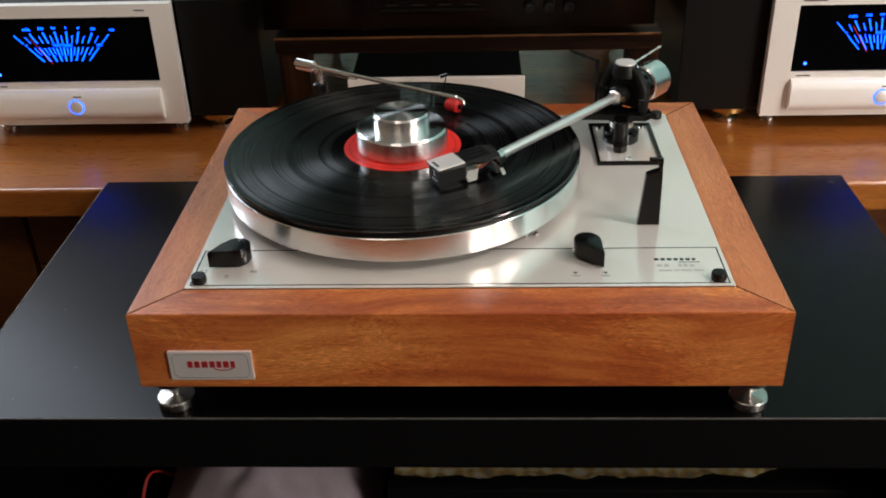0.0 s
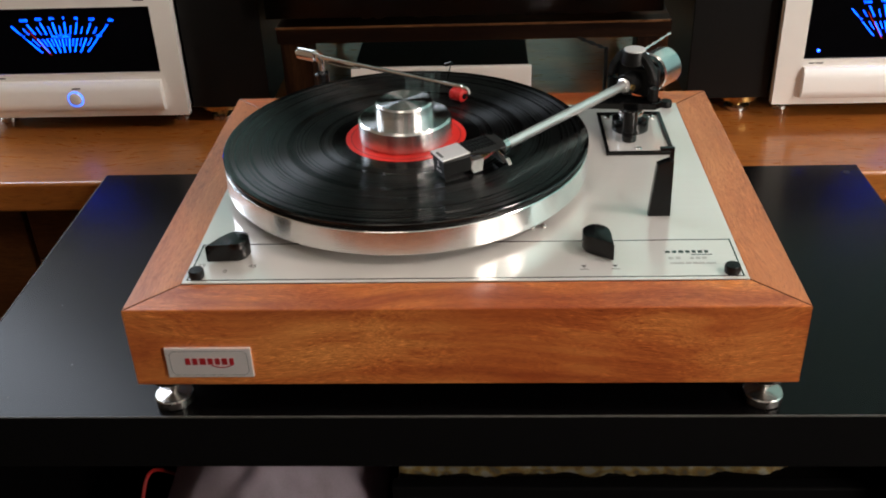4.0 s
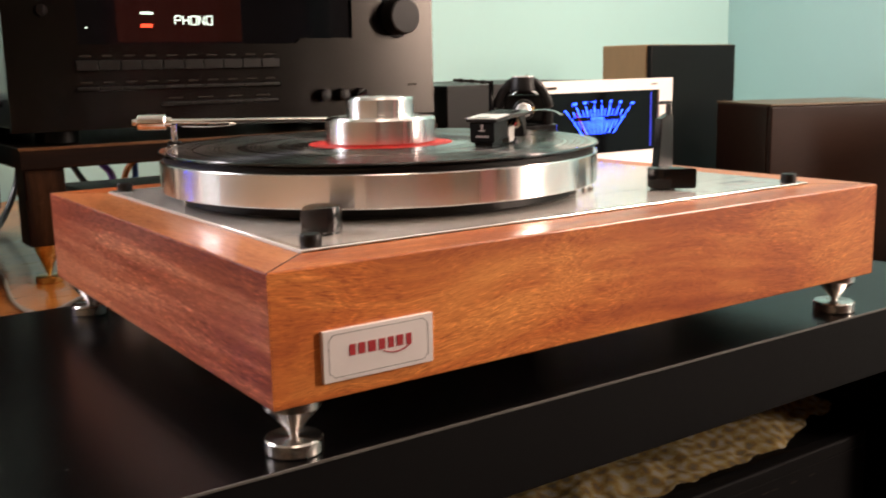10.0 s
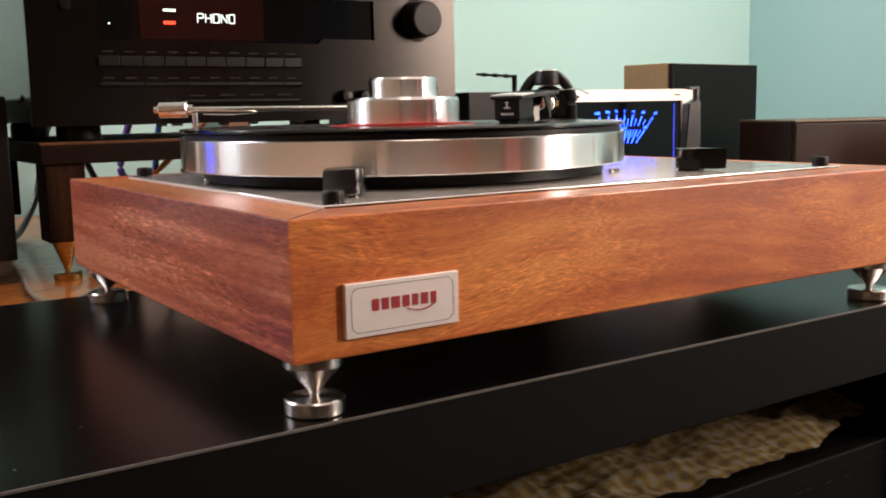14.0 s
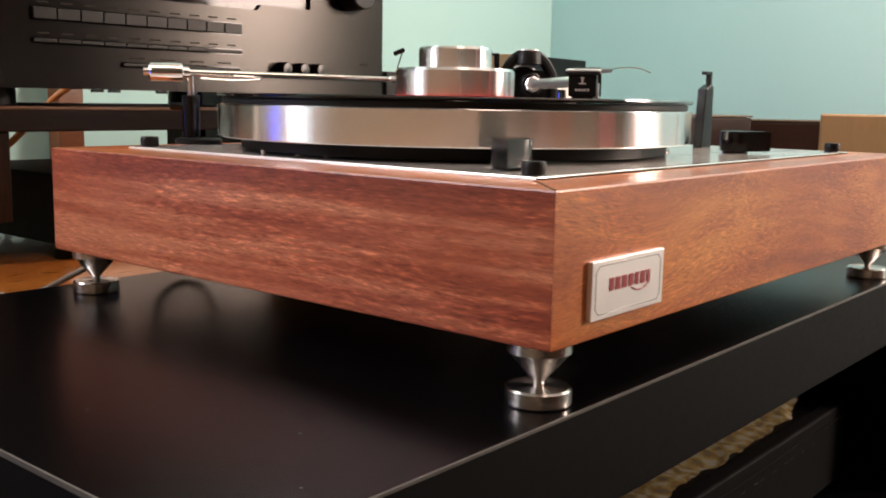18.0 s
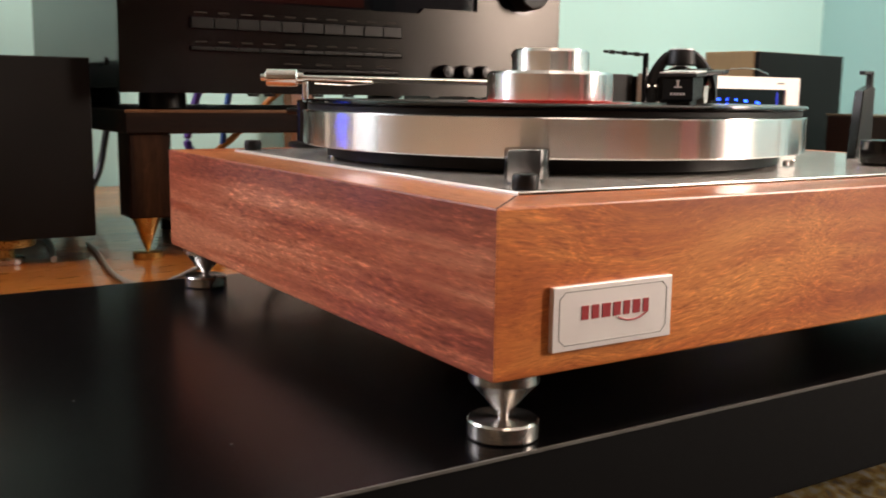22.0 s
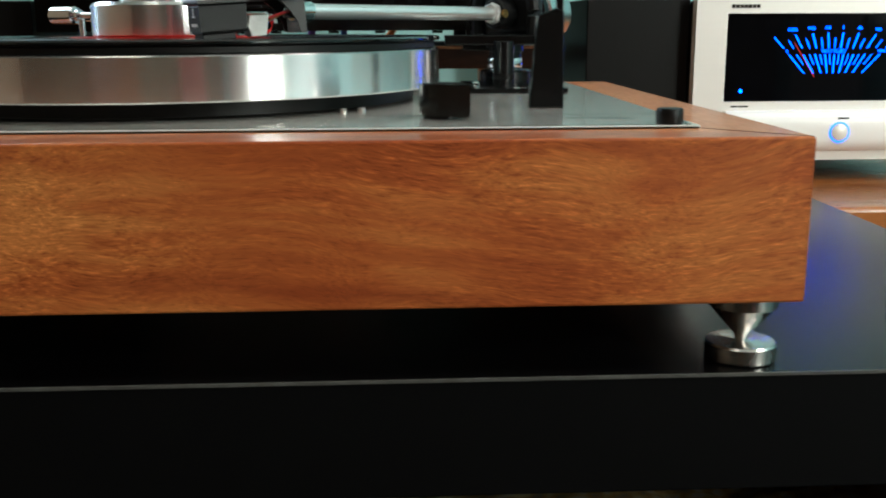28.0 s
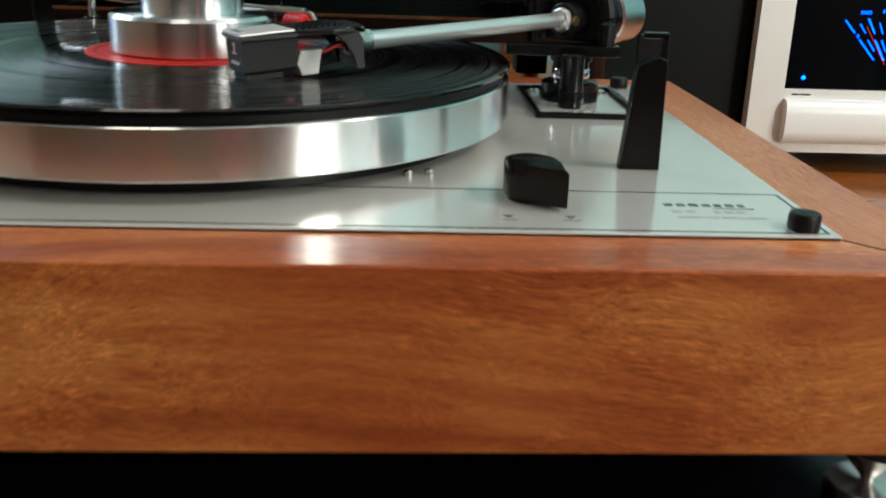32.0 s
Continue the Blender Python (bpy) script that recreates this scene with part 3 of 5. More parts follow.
FACING = Matrix.Rotation(radians(90), 4, "X")  # lays a flat outline upright, facing -y


def upright(x, y, z):
    return Matrix.Translation((x, y, z)) @ FACING

# ---- the room ----
FLOOR_Z, CEILING_Z = -0.47, 2.05
X0, X1, Y0, Y1 = -2.2, 1.57, -2.4, 1.23
setting("floor", box(X0 - 0.1, X1 + 0.1, Y0 - 0.1, Y1 + 0.1, FLOOR_Z - 0.1, FLOOR_Z), FLOOR_WOOD, "dark brown carpeted floor", "floor")
setting("ceiling", box(X0 - 0.1, X1 + 0.1, Y0 - 0.1, Y1 + 0.1, CEILING_Z, CEILING_Z + 0.1), CEILING_PAINT, "white painted ceiling", "ceiling")
WX0, WX1, WZ0, WZ1 = -1.60, -0.62, 0.36, 1.38
north = bmesh.new()
box(X0 - 0.1, WX0, Y1, Y1 + 0.1, FLOOR_Z, CEILING_Z, bm=north)
box(WX1, X1 + 0.1, Y1, Y1 + 0.1, FLOOR_Z, CEILING_Z, bm=north)
box(WX0, WX1, Y1, Y1 + 0.1, FLOOR_Z, WZ0, bm=north)
box(WX0, WX1, Y1, Y1 + 0.1, WZ1, CEILING_Z, bm=north)
setting("wall_north", north, WALL_PAINT, "turquoise painted wall behind the hi-fi equipment", "wall")
setting("wall_south", box(X0 - 0.1, X1 + 0.1, Y0 - 0.1, Y0, FLOOR_Z, CEILING_Z), BROWN_PAINT, "plain brown wall behind the viewer", "wall")


# Unseen door, added so that the platter mirrors a dark band.
door = setting("door_1", box(-0.75, 0.05, Y0 + 0.001, Y0 + 0.035, FLOOR_Z, 1.58, 0.004), CHERRY_DARK, "closed brown wooden door, added unseen as a dark band for reflections", "door")
part("door_handle", tube([(-0.02, Y0 + 0.035, 0.55), (-0.02, Y0 + 0.075, 0.55), (-0.14, Y0 + 0.080, 0.55)], 0.008, 10), CHROME, door, "chrome lever handle", True)


EY0, EY1, EZ0, EZ1 = -1.48, -0.92, 0.14, 1.10
east = bmesh.new()
box(X1, X1 + 0.1, Y0, EY0, FLOOR_Z, CEILING_Z, bm=east)
box(X1, X1 + 0.1, EY1, Y1, FLOOR_Z, CEILING_Z, bm=east)
box(X1, X1 + 0.1, EY0, EY1, FLOOR_Z, EZ0, bm=east)
box(X1, X1 + 0.1, EY0, EY1, EZ1, CEILING_Z, bm=east)
setting("wall_east", east, EAST_PAINT, "turquoise side wall with a window", "wall")
setting("wall_west", box(X0 - 0.1, X0, Y0, Y1, FLOOR_Z, CEILING_Z), BEIGE_PAINT, "tan side wall", "wall")

def frame_upright(x0, x1, z0, z1, w, y0, y1):
    bm = box(x0, x1, y0, y1, z0, z0 + w)
    box(x0, x1, y0, y1, z1 - w, z1, bm=bm)
    box(x0, x0 + w, y0, y1, z0 + w, z1 - w, bm=bm)
    box(x1 - w, x1, y0, y1, z0 + w, z1 - w, bm=bm)
    box(x0 + w, x1 - w, y1 - 0.020, y1 - 0.002, z0 + w, z1 - w, bm=bm)
    return bm


window = setting("window_1", frame_upright(WX0, WX1, WZ0, WZ1, 0.035, Y1 + 0.045, Y1 + 0.085), CEILING_PAINT, "white window with a drawn blind", "window")


TURNED = Matrix.Translation((X1, -1.20, 0)) @ Matrix.Rotation(-math.pi / 2, 4, "Z")
setting("window_2", frame_upright(-0.28, 0.28, EZ0, EZ1, 0.035, 0.045, 0.085), CEILING_PAINT, "white side window with a drawn blind", "window", TURNED)


def hanging_cloth(x0, x1):
    folds = bmesh.new()
    cols = []
    for i in range(61):
        u = i / 60
        cols.append([folds.verts.new((x0 + (x1 - x0) * u, Y0 + 0.06 + 0.025 * math.sin(u * 40), z)) for z in (FLOOR_Z + 0.02, 1.9)])
    for a, b in zip(cols, cols[1:]):
        folds.faces.new((a[0], b[0], b[1], a[1]))
    bmesh.ops.solidify(folds, geom=folds.faces[:], thickness=0.003)
    return folds


curtain = thing("curtain", "dusty pink curtain hanging in folds", "curtain", (0.93, Y0 + 0.06, FLOOR_Z))
part("fabric", hanging_cloth(0.72, 1.14), PINK_CLOTH, curtain, "", True)
pale = thing("curtain", "white curtain hanging in folds", "curtain", (1.50, -1.80, FLOOR_Z))
part("fabric", hanging_cloth(0.0, 0.50), WHITE_CLOTH, pale, "", True, Matrix.Translation((1.50 - Y0 - 0.06 - 0.0, -2.05, 0)) @ Matrix.Translation((Y0 + 0.06, 0, 0)) @ Matrix.Rotation(math.pi / 2, 4, "Z") @ Matrix.Translation((0, -(Y0 + 0.06), 0)))
part("curtain_rail", rod((1.50, -2.10, 1.905), (1.50, -0.85, 1.905), 0.010, 12), BLACK_METAL, pale, "", True)
part("curtain_rail", rod((0.65, Y0 + 0.06, 1.905), (1.22, Y0 + 0.06, 1.905), 0.010, 12), BLACK_METAL, curtain, "", True)
screen = thing("wall_screen", "large switched-off black television screen on the wall", "television", (-0.055, 1.20, 0.50))
part("glass", box(-0.345, 0.235, 1.1850, 1.1900, 0.505, 1.215), BLACK_GLASS, screen)
part("bezel", frame_upright(-0.36, 0.25, 0.49, 1.23, 0.016, 1.183, 1.226), BLACK_PLASTIC, screen)

# Made-up fitting around the added overhead fill.
lamp = thing("added_ceiling_lamp", "flat white ceiling lamp with a glowing diffuser, added unseen as fill", "lamp", (-0.35, -0.55, CEILING_Z))
part("lamp_housing", box(-0.66, -0.04, -0.86, -0.24, CEILING_Z - 0.04, CEILING_Z - 0.001, 0.01), CEILING_PAINT, lamp)
part("diffuser", box(-0.63, -0.07, -0.83, -0.27, CEILING_Z - 0.055, CEILING_Z - 0.042, 0.004), LAMP_GLASS, lamp)

# Unseen stand, made up to carry the added point light.
added_floor_lamp = thing("added_floor_lamp", "slim standing lamp, added out of view to carry the key light", "lamp", (1.20, -0.21, FLOOR_Z))
part("lamp_base", lathe([(0.13, FLOOR_Z), (0.13, FLOOR_Z + 0.02), (0.02, FLOOR_Z + 0.03)], 32), BLACK_METAL, added_floor_lamp, "", True, Matrix.Translation((1.20, -0.21, 0)))
part("lamp_pole", tube([(1.20, -0.21, FLOOR_Z + 0.025), (1.20, -0.21, 0.5), (1.20, -0.21, 1.13), (1.16, -0.19, 1.20), (1.05, -0.15, 1.21)], 0.010, 12), BLACK_METAL, added_floor_lamp, "", True)

# ---- black table ----
TX0, TX1, TY0, TY1 = -0.394, 0.402, -0.0026, 0.395
table = thing("coffee_table", "low black laminate table with a worn front edge", "table", (0.004, 0.196, FLOOR_Z))
tabletop = part("tabletop", box(TX0, TX1, TY0, TY1, -0.049, 0.0, 0.0009), TABLE_BLACK, table)
tabletop.data.materials.append(TABLE_SIDE)
for face_poly in tabletop.data.polygons:
    face_poly.material_index = 1 if abs(face_poly.normal.z) < 0.5 else 0
part("edge_strip", box(TX0 + 0.001, TX1 - 0.001, TY0 - 0.0004, TY0 + 0.0006, -0.0010, 0.0002), TABLE_EDGE, table, "thin worn grey edge strip")
part("edge_strip", box(TX0 - 0.0004, TX0 + 0.0006, TY0 + 0.001, TY1 - 0.001, -0.0018, 0.0002), TABLE_EDGE, table, "thin worn grey edge strip")
part("side_panel", box(TX0 + 0.003, TX0 + 0.023, TY0 + 0.006, TY1 - 0.004, FLOOR_Z, -0.049, 0.001), TABLE_BLACK, table)
part("side_panel", box(TX1 - 0.023, TX1 - 0.003, TY0 + 0.006, TY1 - 0.004, FLOOR_Z, -0.049, 0.001), TABLE_BLACK, table)
part("back_panel", box(TX0 + 0.0235, TX1 - 0.0235, TY1 - 0.016, TY1 - 0.006, FLOOR_Z + 0.02, -0.049), TABLE_BLACK, table)
part("lower_shelf", box(TX0 + 0.0235, TX1 - 0.0235, TY0 + 0.012, TY1 - 0.0165, -0.235, -0.215, 0.001), TABLE_BLACK, table)
hole = bmesh.new()
lathe([(0.004, 0.0002), (0.0, 0.0003)], 16, hole, Matrix.Translation((0.386, 0.377, 0)))
part("screw_cap", hole, BLACK_RUBBER, table, "small dark screw hole cap")
speck = bmesh.new()
for sx, sy in ((-0.349, 0.143), (-0.31, 0.06), (-0.345, 0.02)):
    lathe([(0.0007, 0.0001), (0.0003, 0.0003)], 8, speck, Matrix.Translation((sx, sy, 0)))
tagged(part("dust_specks", speck, DUST, table, "tiny specks of dust"), kind="stuff")

# ---- turntable ----
W, D, ZT, ZB = 0.466, 0.379, 0.0918, 0.0275
RAIL = 0.0335
turntable = thing("turntable", "belt-drive turntable in an oiled iroko wood plinth on steel cone feet", "turntable", (0, D / 2, 0))


def board(length, width):
    h = length / 2
    return prism([(-h, 0), (h, 0), (h - width, width), (-h + width, width)], 0, ZT - ZB, 0.0010)


part("front_board", board(W, RAIL), IROKO, turntable, "honey-coloured front board with mitred ends", at=Matrix.Translation((0, 0, ZB)))
part("back_board", board(W, RAIL), IROKO, turntable, at=Matrix.Translation((0, D, ZB)) @ Matrix.Rotation(math.pi, 4, "Z"))
left_side = part("side_board", board(D, RAIL), IROKO_SIDE_REDDENED, turntable, "striped side board, the side light's red cast put into its colour", at=Matrix.Translation((-W / 2, D / 2, ZB)) @ Matrix.Rotation(-math.pi / 2, 4, "Z"))
right_side = part("side_board", board(D, RAIL), IROKO_SIDE_REDDENED, turntable, at=Matrix.Translation((W / 2, D / 2, ZB)) @ Matrix.Rotation(math.pi / 2, 4, "Z"))
# Upward faces take the paler copy: lit tops painted in by material.
for side_ob in (left_side, right_side):
    side_ob.data.materials.append(IROKO_TOP_LIT)
    for face_poly in side_ob.data.polygons:
        face_poly.material_index = 1 if face_poly.normal.z > 0.5 else 0
for jx, jy in ((-1, 0), (1, 0), (-1, 1), (1, 1)):
    ox, oy = jx * (W / 2 - 0.0006), 0.0006 if jy == 0 else D - 0.0006
    ix, iy = jx * (W / 2 - RAIL), RAIL if jy == 0 else D - RAIL
    joint = rod((ox, oy, ZB + 0.001), (ox, oy, ZT - 0.001), 0.00062, 8)
    rod((ox, oy, ZT - 0.0002), (ix, iy, ZT - 0.0002), 0.00035, 6, bm=joint)
    part("corner_joint", joint, JOINT_DARK, turntable, "thin dark line of the mitred corner")
PX0, PX1, PY0, PY1, PZ = -0.1995, 0.1992, 0.0322, 0.3455, 0.0932
part("bottom_panel", box(-W / 2 + RAIL, W / 2 - RAIL, RAIL, D - RAIL, ZB + 0.002, ZB + 0.006), BLACK_METAL, turntable)
plate = part("top_plate", box(PX0, PX1, PY0, PY1, ZT - 0.004, PZ, 0.0006), PLATE, turntable, "brushed silver metal deck plate")


def frame_line(x0, x1, y0, y1, w, z, h, bm=None):
    bm = bm or bmesh.new()
    box(x0, x1, y0, y0 + w, z, z + h, bm=bm)
    box(x0, x1, y1 - w, y1, z, z + h, bm=bm)
    box(x0, x0 + w, y0 + w, y1 - w, z, z + h, bm=bm)
    box(x1 - w, x1, y0 + w, y1 - w, z, z + h, bm=bm)
    return bm


part("printed_border", frame_line(-0.1965, 0.1962, 0.0352, 0.0860, 0.0011, PZ, 0.00006), BLACK_PRINT, plate, "black printed border line")
lettering("speed_mark", "33", 0.0062, GREY_PRINT, plate, Matrix.Translation((-0.1905, 0.0555, PZ + 0.00003)), 0.00003)
lettering("speed_mark", "0", 0.0062, GREY_PRINT, plate, Matrix.Translation((-0.1715, 0.0475, PZ + 0.00003)), 0.00003)
lettering("speed_mark", "45", 0.0062, GREY_PRINT, plate, Matrix.Translation((-0.1525, 0.0545, PZ + 0.00003)), 0.00003)
for cx in (0.0865, 0.1085):
    mark = bmesh.new()
    prism([(cx - 0.0022, 0.0515), (cx + 0.0022, 0.0515), (cx, 0.0480)], PZ, PZ + 0.00006, bm=mark)
    box(cx - 0.003, cx + 0.003, 0.0456, 0.0464, PZ, PZ + 0.00006, bm=mark)
    part("lift_mark", mark, GREY_PRINT, plate)


def letter_bars(x, y, z, widths, height, gap, material, parent, up=False):
    for w in widths:
        bm = box(x, x + w, y - 0.0003, y, z, z + height) if up else box(x, x + w, y, y + height, z, z + 0.00006)
        part("mark_bar", bm, material, parent)
        x += w + gap


def word_bars(x, y, z, widths, height, gap, up=None, bm=None, thick=0.00008):
    """A row of plain bars in the place of lettering; lies flat, or upright facing -y."""
    bm = bm or bmesh.new()
    for w in widths:
        if up:
            box(x, x + w, y - thick, y, z, z + height, bm=bm)
        else:
            box(x, x + w, y, y + height, z, z + thick, bm=bm)
        x += w + gap
    return bm


letter_bars(0.1465, 0.0668, PZ, (0.0034, 0.0032, 0.0036, 0.0032, 0.0028, 0.0034, 0.0026), 0.0034, 0.0014, BLACK_PRINT, plate)
part("mark_stroke", box(0.1640, 0.1795, 0.0640, 0.0650, PZ, PZ + 0.00006), BLACK_PRINT, plate)
part("model_mark", word_bars(0.1475, 0.0582, PZ, (0.0036, 0.0034), 0.0032, 0.0016, None, word_bars(0.163, 0.0582, PZ, (0.0024, 0.0032, 0.0032), 0.0032, 0.0014)), FAINT_PRINT, plate)
part("model_mark", word_bars(0.1475, 0.0520, PZ, (0.010, 0.004, 0.008, 0.007), 0.0018, 0.0012), FAINT_PRINT, plate)

# corner bumpers
bumper = part("rubber_bumper", lathe([(0.0052, 0.0), (0.0056, 0.0012), (0.0056, 0.0050), (0.0050, 0.0062), (0.0, 0.0065)], 24), BLACK_RUBBER, turntable, "round black rubber bumper", True, Matrix.Translation((-0.1900, 0.0405, PZ)))
for bx, by in ((0.1885, 0.0405), (-0.1900, 0.3365), (0.1885, 0.3365)):
    b2 = bumper.copy()
    scene.collection.objects.link(b2)
    b2.matrix_basis = Matrix.Translation((bx, by, PZ))

# feet: a cone on a round pad
foot_profile = [(0.0135, ZB), (0.0140, ZB - 0.0005), (0.0140, ZB - 0.0050), (0.0132, ZB - 0.0056), (0.0024, 0.0095), (0.0022, 0.0070)]
pad_profile = [(0.0132, 0.0), (0.0142, 0.0008), (0.0142, 0.0066), (0.0134, 0.0074), (0.0028, 0.0076), (0.0024, 0.0078)]
for fx, fy in ((-0.2154, 0.0172), (0.2154, 0.0172), (-0.2154, D - 0.0172), (0.2154, D - 0.0172)):
    at = Matrix.Translation((fx, fy, 0))
    foot = part("cone_foot", lathe(list(reversed(foot_profile)), 40), STEEL, turntable, "turned steel cone foot", True, at)
    part("pad", lathe(pad_profile, 40), STEEL, foot, "round steel pad", True, at)

# badge on the front board
BX0, BX1, BZ0, BZ1 = -0.2082, -0.1474, 0.0362, 0.0611
badge = part("badge", box(BX0, BX1, -0.0026, -0.0001, BZ0, BZ1, 0.0003), WHITE_PLATE, turntable, "white badge with a thin border and a dark red mark")
line = bmesh.new()
lx0, lx1, lz0, lz1, cut, lw = BX0 + 0.0030, BX1 - 0.0030, BZ0 + 0.0022, BZ1 - 0.0022, 0.0026, 0.00016
corners = [(lx0 + cut, lz0), (lx1 - cut, lz0), (lx1, lz0 + cut), (lx1, lz1 - cut), (lx1 - cut, lz1), (lx0 + cut, lz1), (lx0, lz1 - cut), (lx0, lz0 + cut)]
for (ax, az), (bx, bz) in zip(corners, corners[1:] + corners[:1]):
    rod((ax, -0.0026, az), (bx, -0.0026, bz), lw, 6, bm=line)
part("border_line", line, GREY_PRINT, badge, "thin dark line with cut corners")
swash = tube([(-0.1760, -0.0027, 0.0468), (-0.1710, -0.0027, 0.0452), (-0.1650, -0.0027, 0.0456), (-0.1605, -0.0027, 0.0478)], 0.0004, 6, None, 4)
part("swash", swash, RED_PRINT, badge, "dark red curved stroke")
bar_x = -0.1945
for w in (0.0034, 0.0036, 0.0042, 0.0036, 0.0032, 0.0038, 0.0030):
    part("mark_bar", box(bar_x, bar_x + w, -0.0029, -0.0026, 0.0476, 0.0530), RED_PRINT, badge, "dark red bar of the maker's mark")
    bar_x += w + 0.0016

# platter
CX, CY = -0.0492, 0.2033
CENTRE = Matrix.Translation((CX, CY, 0.0008))
platter = part("platter", lathe([(0.1440, 0.1006), (0.1498, 0.1006), (0.1505, 0.1013), (0.1505, 0.1197), (0.1499, 0.1203), (0.0, 0.1203)], 128), PLATTER, turntable, "heavy turned aluminium platter", True, CENTRE)
part("platter_mat", lathe([(0.1470, 0.1204), (0.1478, 0.1210), (0.1478, 0.1236), (0.1470, 0.1242), (0.0, 0.1242)], 96), BLACK_RUBBER, platter, "black rubber mat", True, CENTRE)
part("sub_platter", lathe([(0.1355, 0.0934), (0.1362, 0.0938), (0.1362, 0.1005)], 96), BLACK_METAL, platter, "matt black underside ring", True, CENTRE)
for sx, sy in ((-0.1800, 0.2370), (-0.1770, 0.2110), (-0.1760, 0.1885), (0.0520, 0.1040), (0.0605, 0.1070)):
    part("deck_screw", lathe([(0.0020, 0.0), (0.0020, 0.0016), (0.0015, 0.0022), (0.0, 0.0023)], 16), STEEL, turntable, "small steel deck screw", True, Matrix.Translation((sx, sy, PZ)))

# control knobs: pointed teardrop
def knob(name, place, turn, label):
    pts = []
    for i in range(22):
        a = radians(40 + 280 * i / 21)
        pts.append((0.0105 * math.cos(a), 0.0100 * math.sin(a)))
    pts.append((0.0230, 0.0))
    at = Matrix.Translation(place) @ Matrix.Rotation(turn, 4, "Z")
    k = part(name, prism(pts, 0.0014, 0.0150, 0.0009), BLACK_PLASTIC, turntable, label, True, at)
    part("skirt", lathe([(0.0085, 0.0), (0.0085, 0.0016)], 24), BLACK_PLASTIC, k, "", True, at)
    return k


knob("speed_knob", (-0.1670, 0.0700, PZ), radians(212), "black pointed speed selector knob")
knob("lift_knob", (0.0970, 0.0745, PZ), radians(-62), "black pointed arm lift knob")

# arm rest post
rest = part("arm_rest", prism([(-0.0085, 0.0), (0.0085, 0.0), (0.0078, 0.046), (0.0045, 0.0475), (-0.0045, 0.0440)], -0.0035, 0.0035, 0.0006), BLACK_PLASTIC, turntable, "tapered black arm rest post", False, Matrix.Translation((0.1500, 0.1245, PZ)) @ FACING)
hook = bmesh.new()
box(0.1545, 0.1578, 0.1225, 0.1265, PZ + 0.044, PZ + 0.0560, 0.0005, hook)
box(0.1470, 0.1578, 0.1225, 0.1265, PZ + 0.0545, PZ + 0.0570, 0.0005, hook)
part("hook", hook, BLACK_PLASTIC, rest, "small black hook")

# tonearm: base, column, bearing, tube
base = part("arm_base_plate", box(0.1220, 0.1785, 0.2310, 0.3170, PZ, PZ + 0.0008), PLATE, turntable, "silver arm base plate with a black border")
part("border", frame_line(0.1210, 0.1795, 0.2300, 0.3180, 0.0030, PZ, 0.0030), BLACK_PLASTIC, base, "thick black border")
for sx, sy in ((0.1305, 0.3085), (0.1705, 0.3085), (0.1500, 0.2400)):
    part("screw", lathe([(0.0030, 0.0), (0.0030, 0.0012), (0.0018, 0.0022), (0.0, 0.0023)], 16), CHROME, base, "small chrome screw", True, Matrix.Translation((sx, sy, PZ + 0.0008)))
PVX, PVY = 0.1480, 0.2860
PV = Matrix.Translation((PVX, PVY, 0))
column = part("arm_column", lathe([(0.0165, PZ + 0.0008), (0.0165, 0.1040), (0.0150, 0.1050), (0.0105, 0.1055), (0.0105, 0.1160), (0.0120, 0.1165), (0.0120, 0.1210)], 40), BLACK_PLASTIC, turntable, "round black arm column", True, PV)
part("steel_collar", lathe([(0.0108, 0.1055), (0.0110, 0.1058), (0.0110, 0.1120), (0.0108, 0.1123)], 40), CHROME, column, "bright steel collar", True, PV)
lift = part("lift_cylinder", rod((0.1440, 0.2590, 0.0940), (0.1440, 0.2590, 0.1235), 0.0065, 24, chamfer=0.0006), BLACK_PLASTIC, turntable, "black arm lift cylinder", True)
part("lift_collar", rod((0.1440, 0.2590, 0.1005), (0.1440, 0.2590, 0.1035), 0.0068, 24), BLACK_METAL, lift, "", True)
lift_bar = bmesh.new()
prism([(0.108, 0.268), (0.166, 0.262), (0.172, 0.268), (0.172, 0.278), (0.150, 0.282), (0.108, 0.276)], 0.1210, 0.1270, 0.0006, lift_bar)
part("lift_bar", lift_bar, BLACK_PLASTIC, turntable, "flat black lift platform")
ARM_A, ARM_B = Vector((0.0285, 0.1500, 0.1400)), Vector((0.1430, 0.2790, 0.1400))
axis = (ARM_B - ARM_A).normalized()
side = Vector((axis.y, -axis.x, 0)).normalized()
tonearm = part("tonearm", rod(ARM_A, ARM_B, 0.0040, 24), SATIN, turntable, "straight silver tonearm tube", True)
part("collar", rod(ARM_A - axis * 0.004, ARM_A + axis * 0.008, 0.0054, 24, chamfer=0.0008), CHROME, tonearm, "silver headshell collar", True)
yoke = bmesh.new()
arch = [Vector((PVX, PVY, z)) + side * q for q, z in ((-0.0215, 0.127), (-0.0218, 0.142), (-0.0195, 0.151), (-0.0105, 0.1625), (0.0, 0.1640), (0.0105, 0.1625), (0.0195, 0.151), (0.0218, 0.142), (0.0215, 0.127))]
tube(arch, 0.0046, 10, yoke, 4)
part("bearing_yoke", yoke, BLACK_RUBBER, tonearm, "black arched bearing yoke", True)
cap = lathe([(0.0110, 0.1560), (0.0118, 0.1570), (0.0105, 0.1676), (0.0100, 0.1682)], 32, None, PV)
part("pivot_housing", cap, BLACK_RUBBER, tonearm, "black pivot housing", True)
part("pivot_cap", lathe([(0.0094, 0.1681), (0.0092, 0.1690), (0.0, 0.1691)], 32, None, PV), WHITE_PLATE, tonearm, "round silver pivot cap", True)
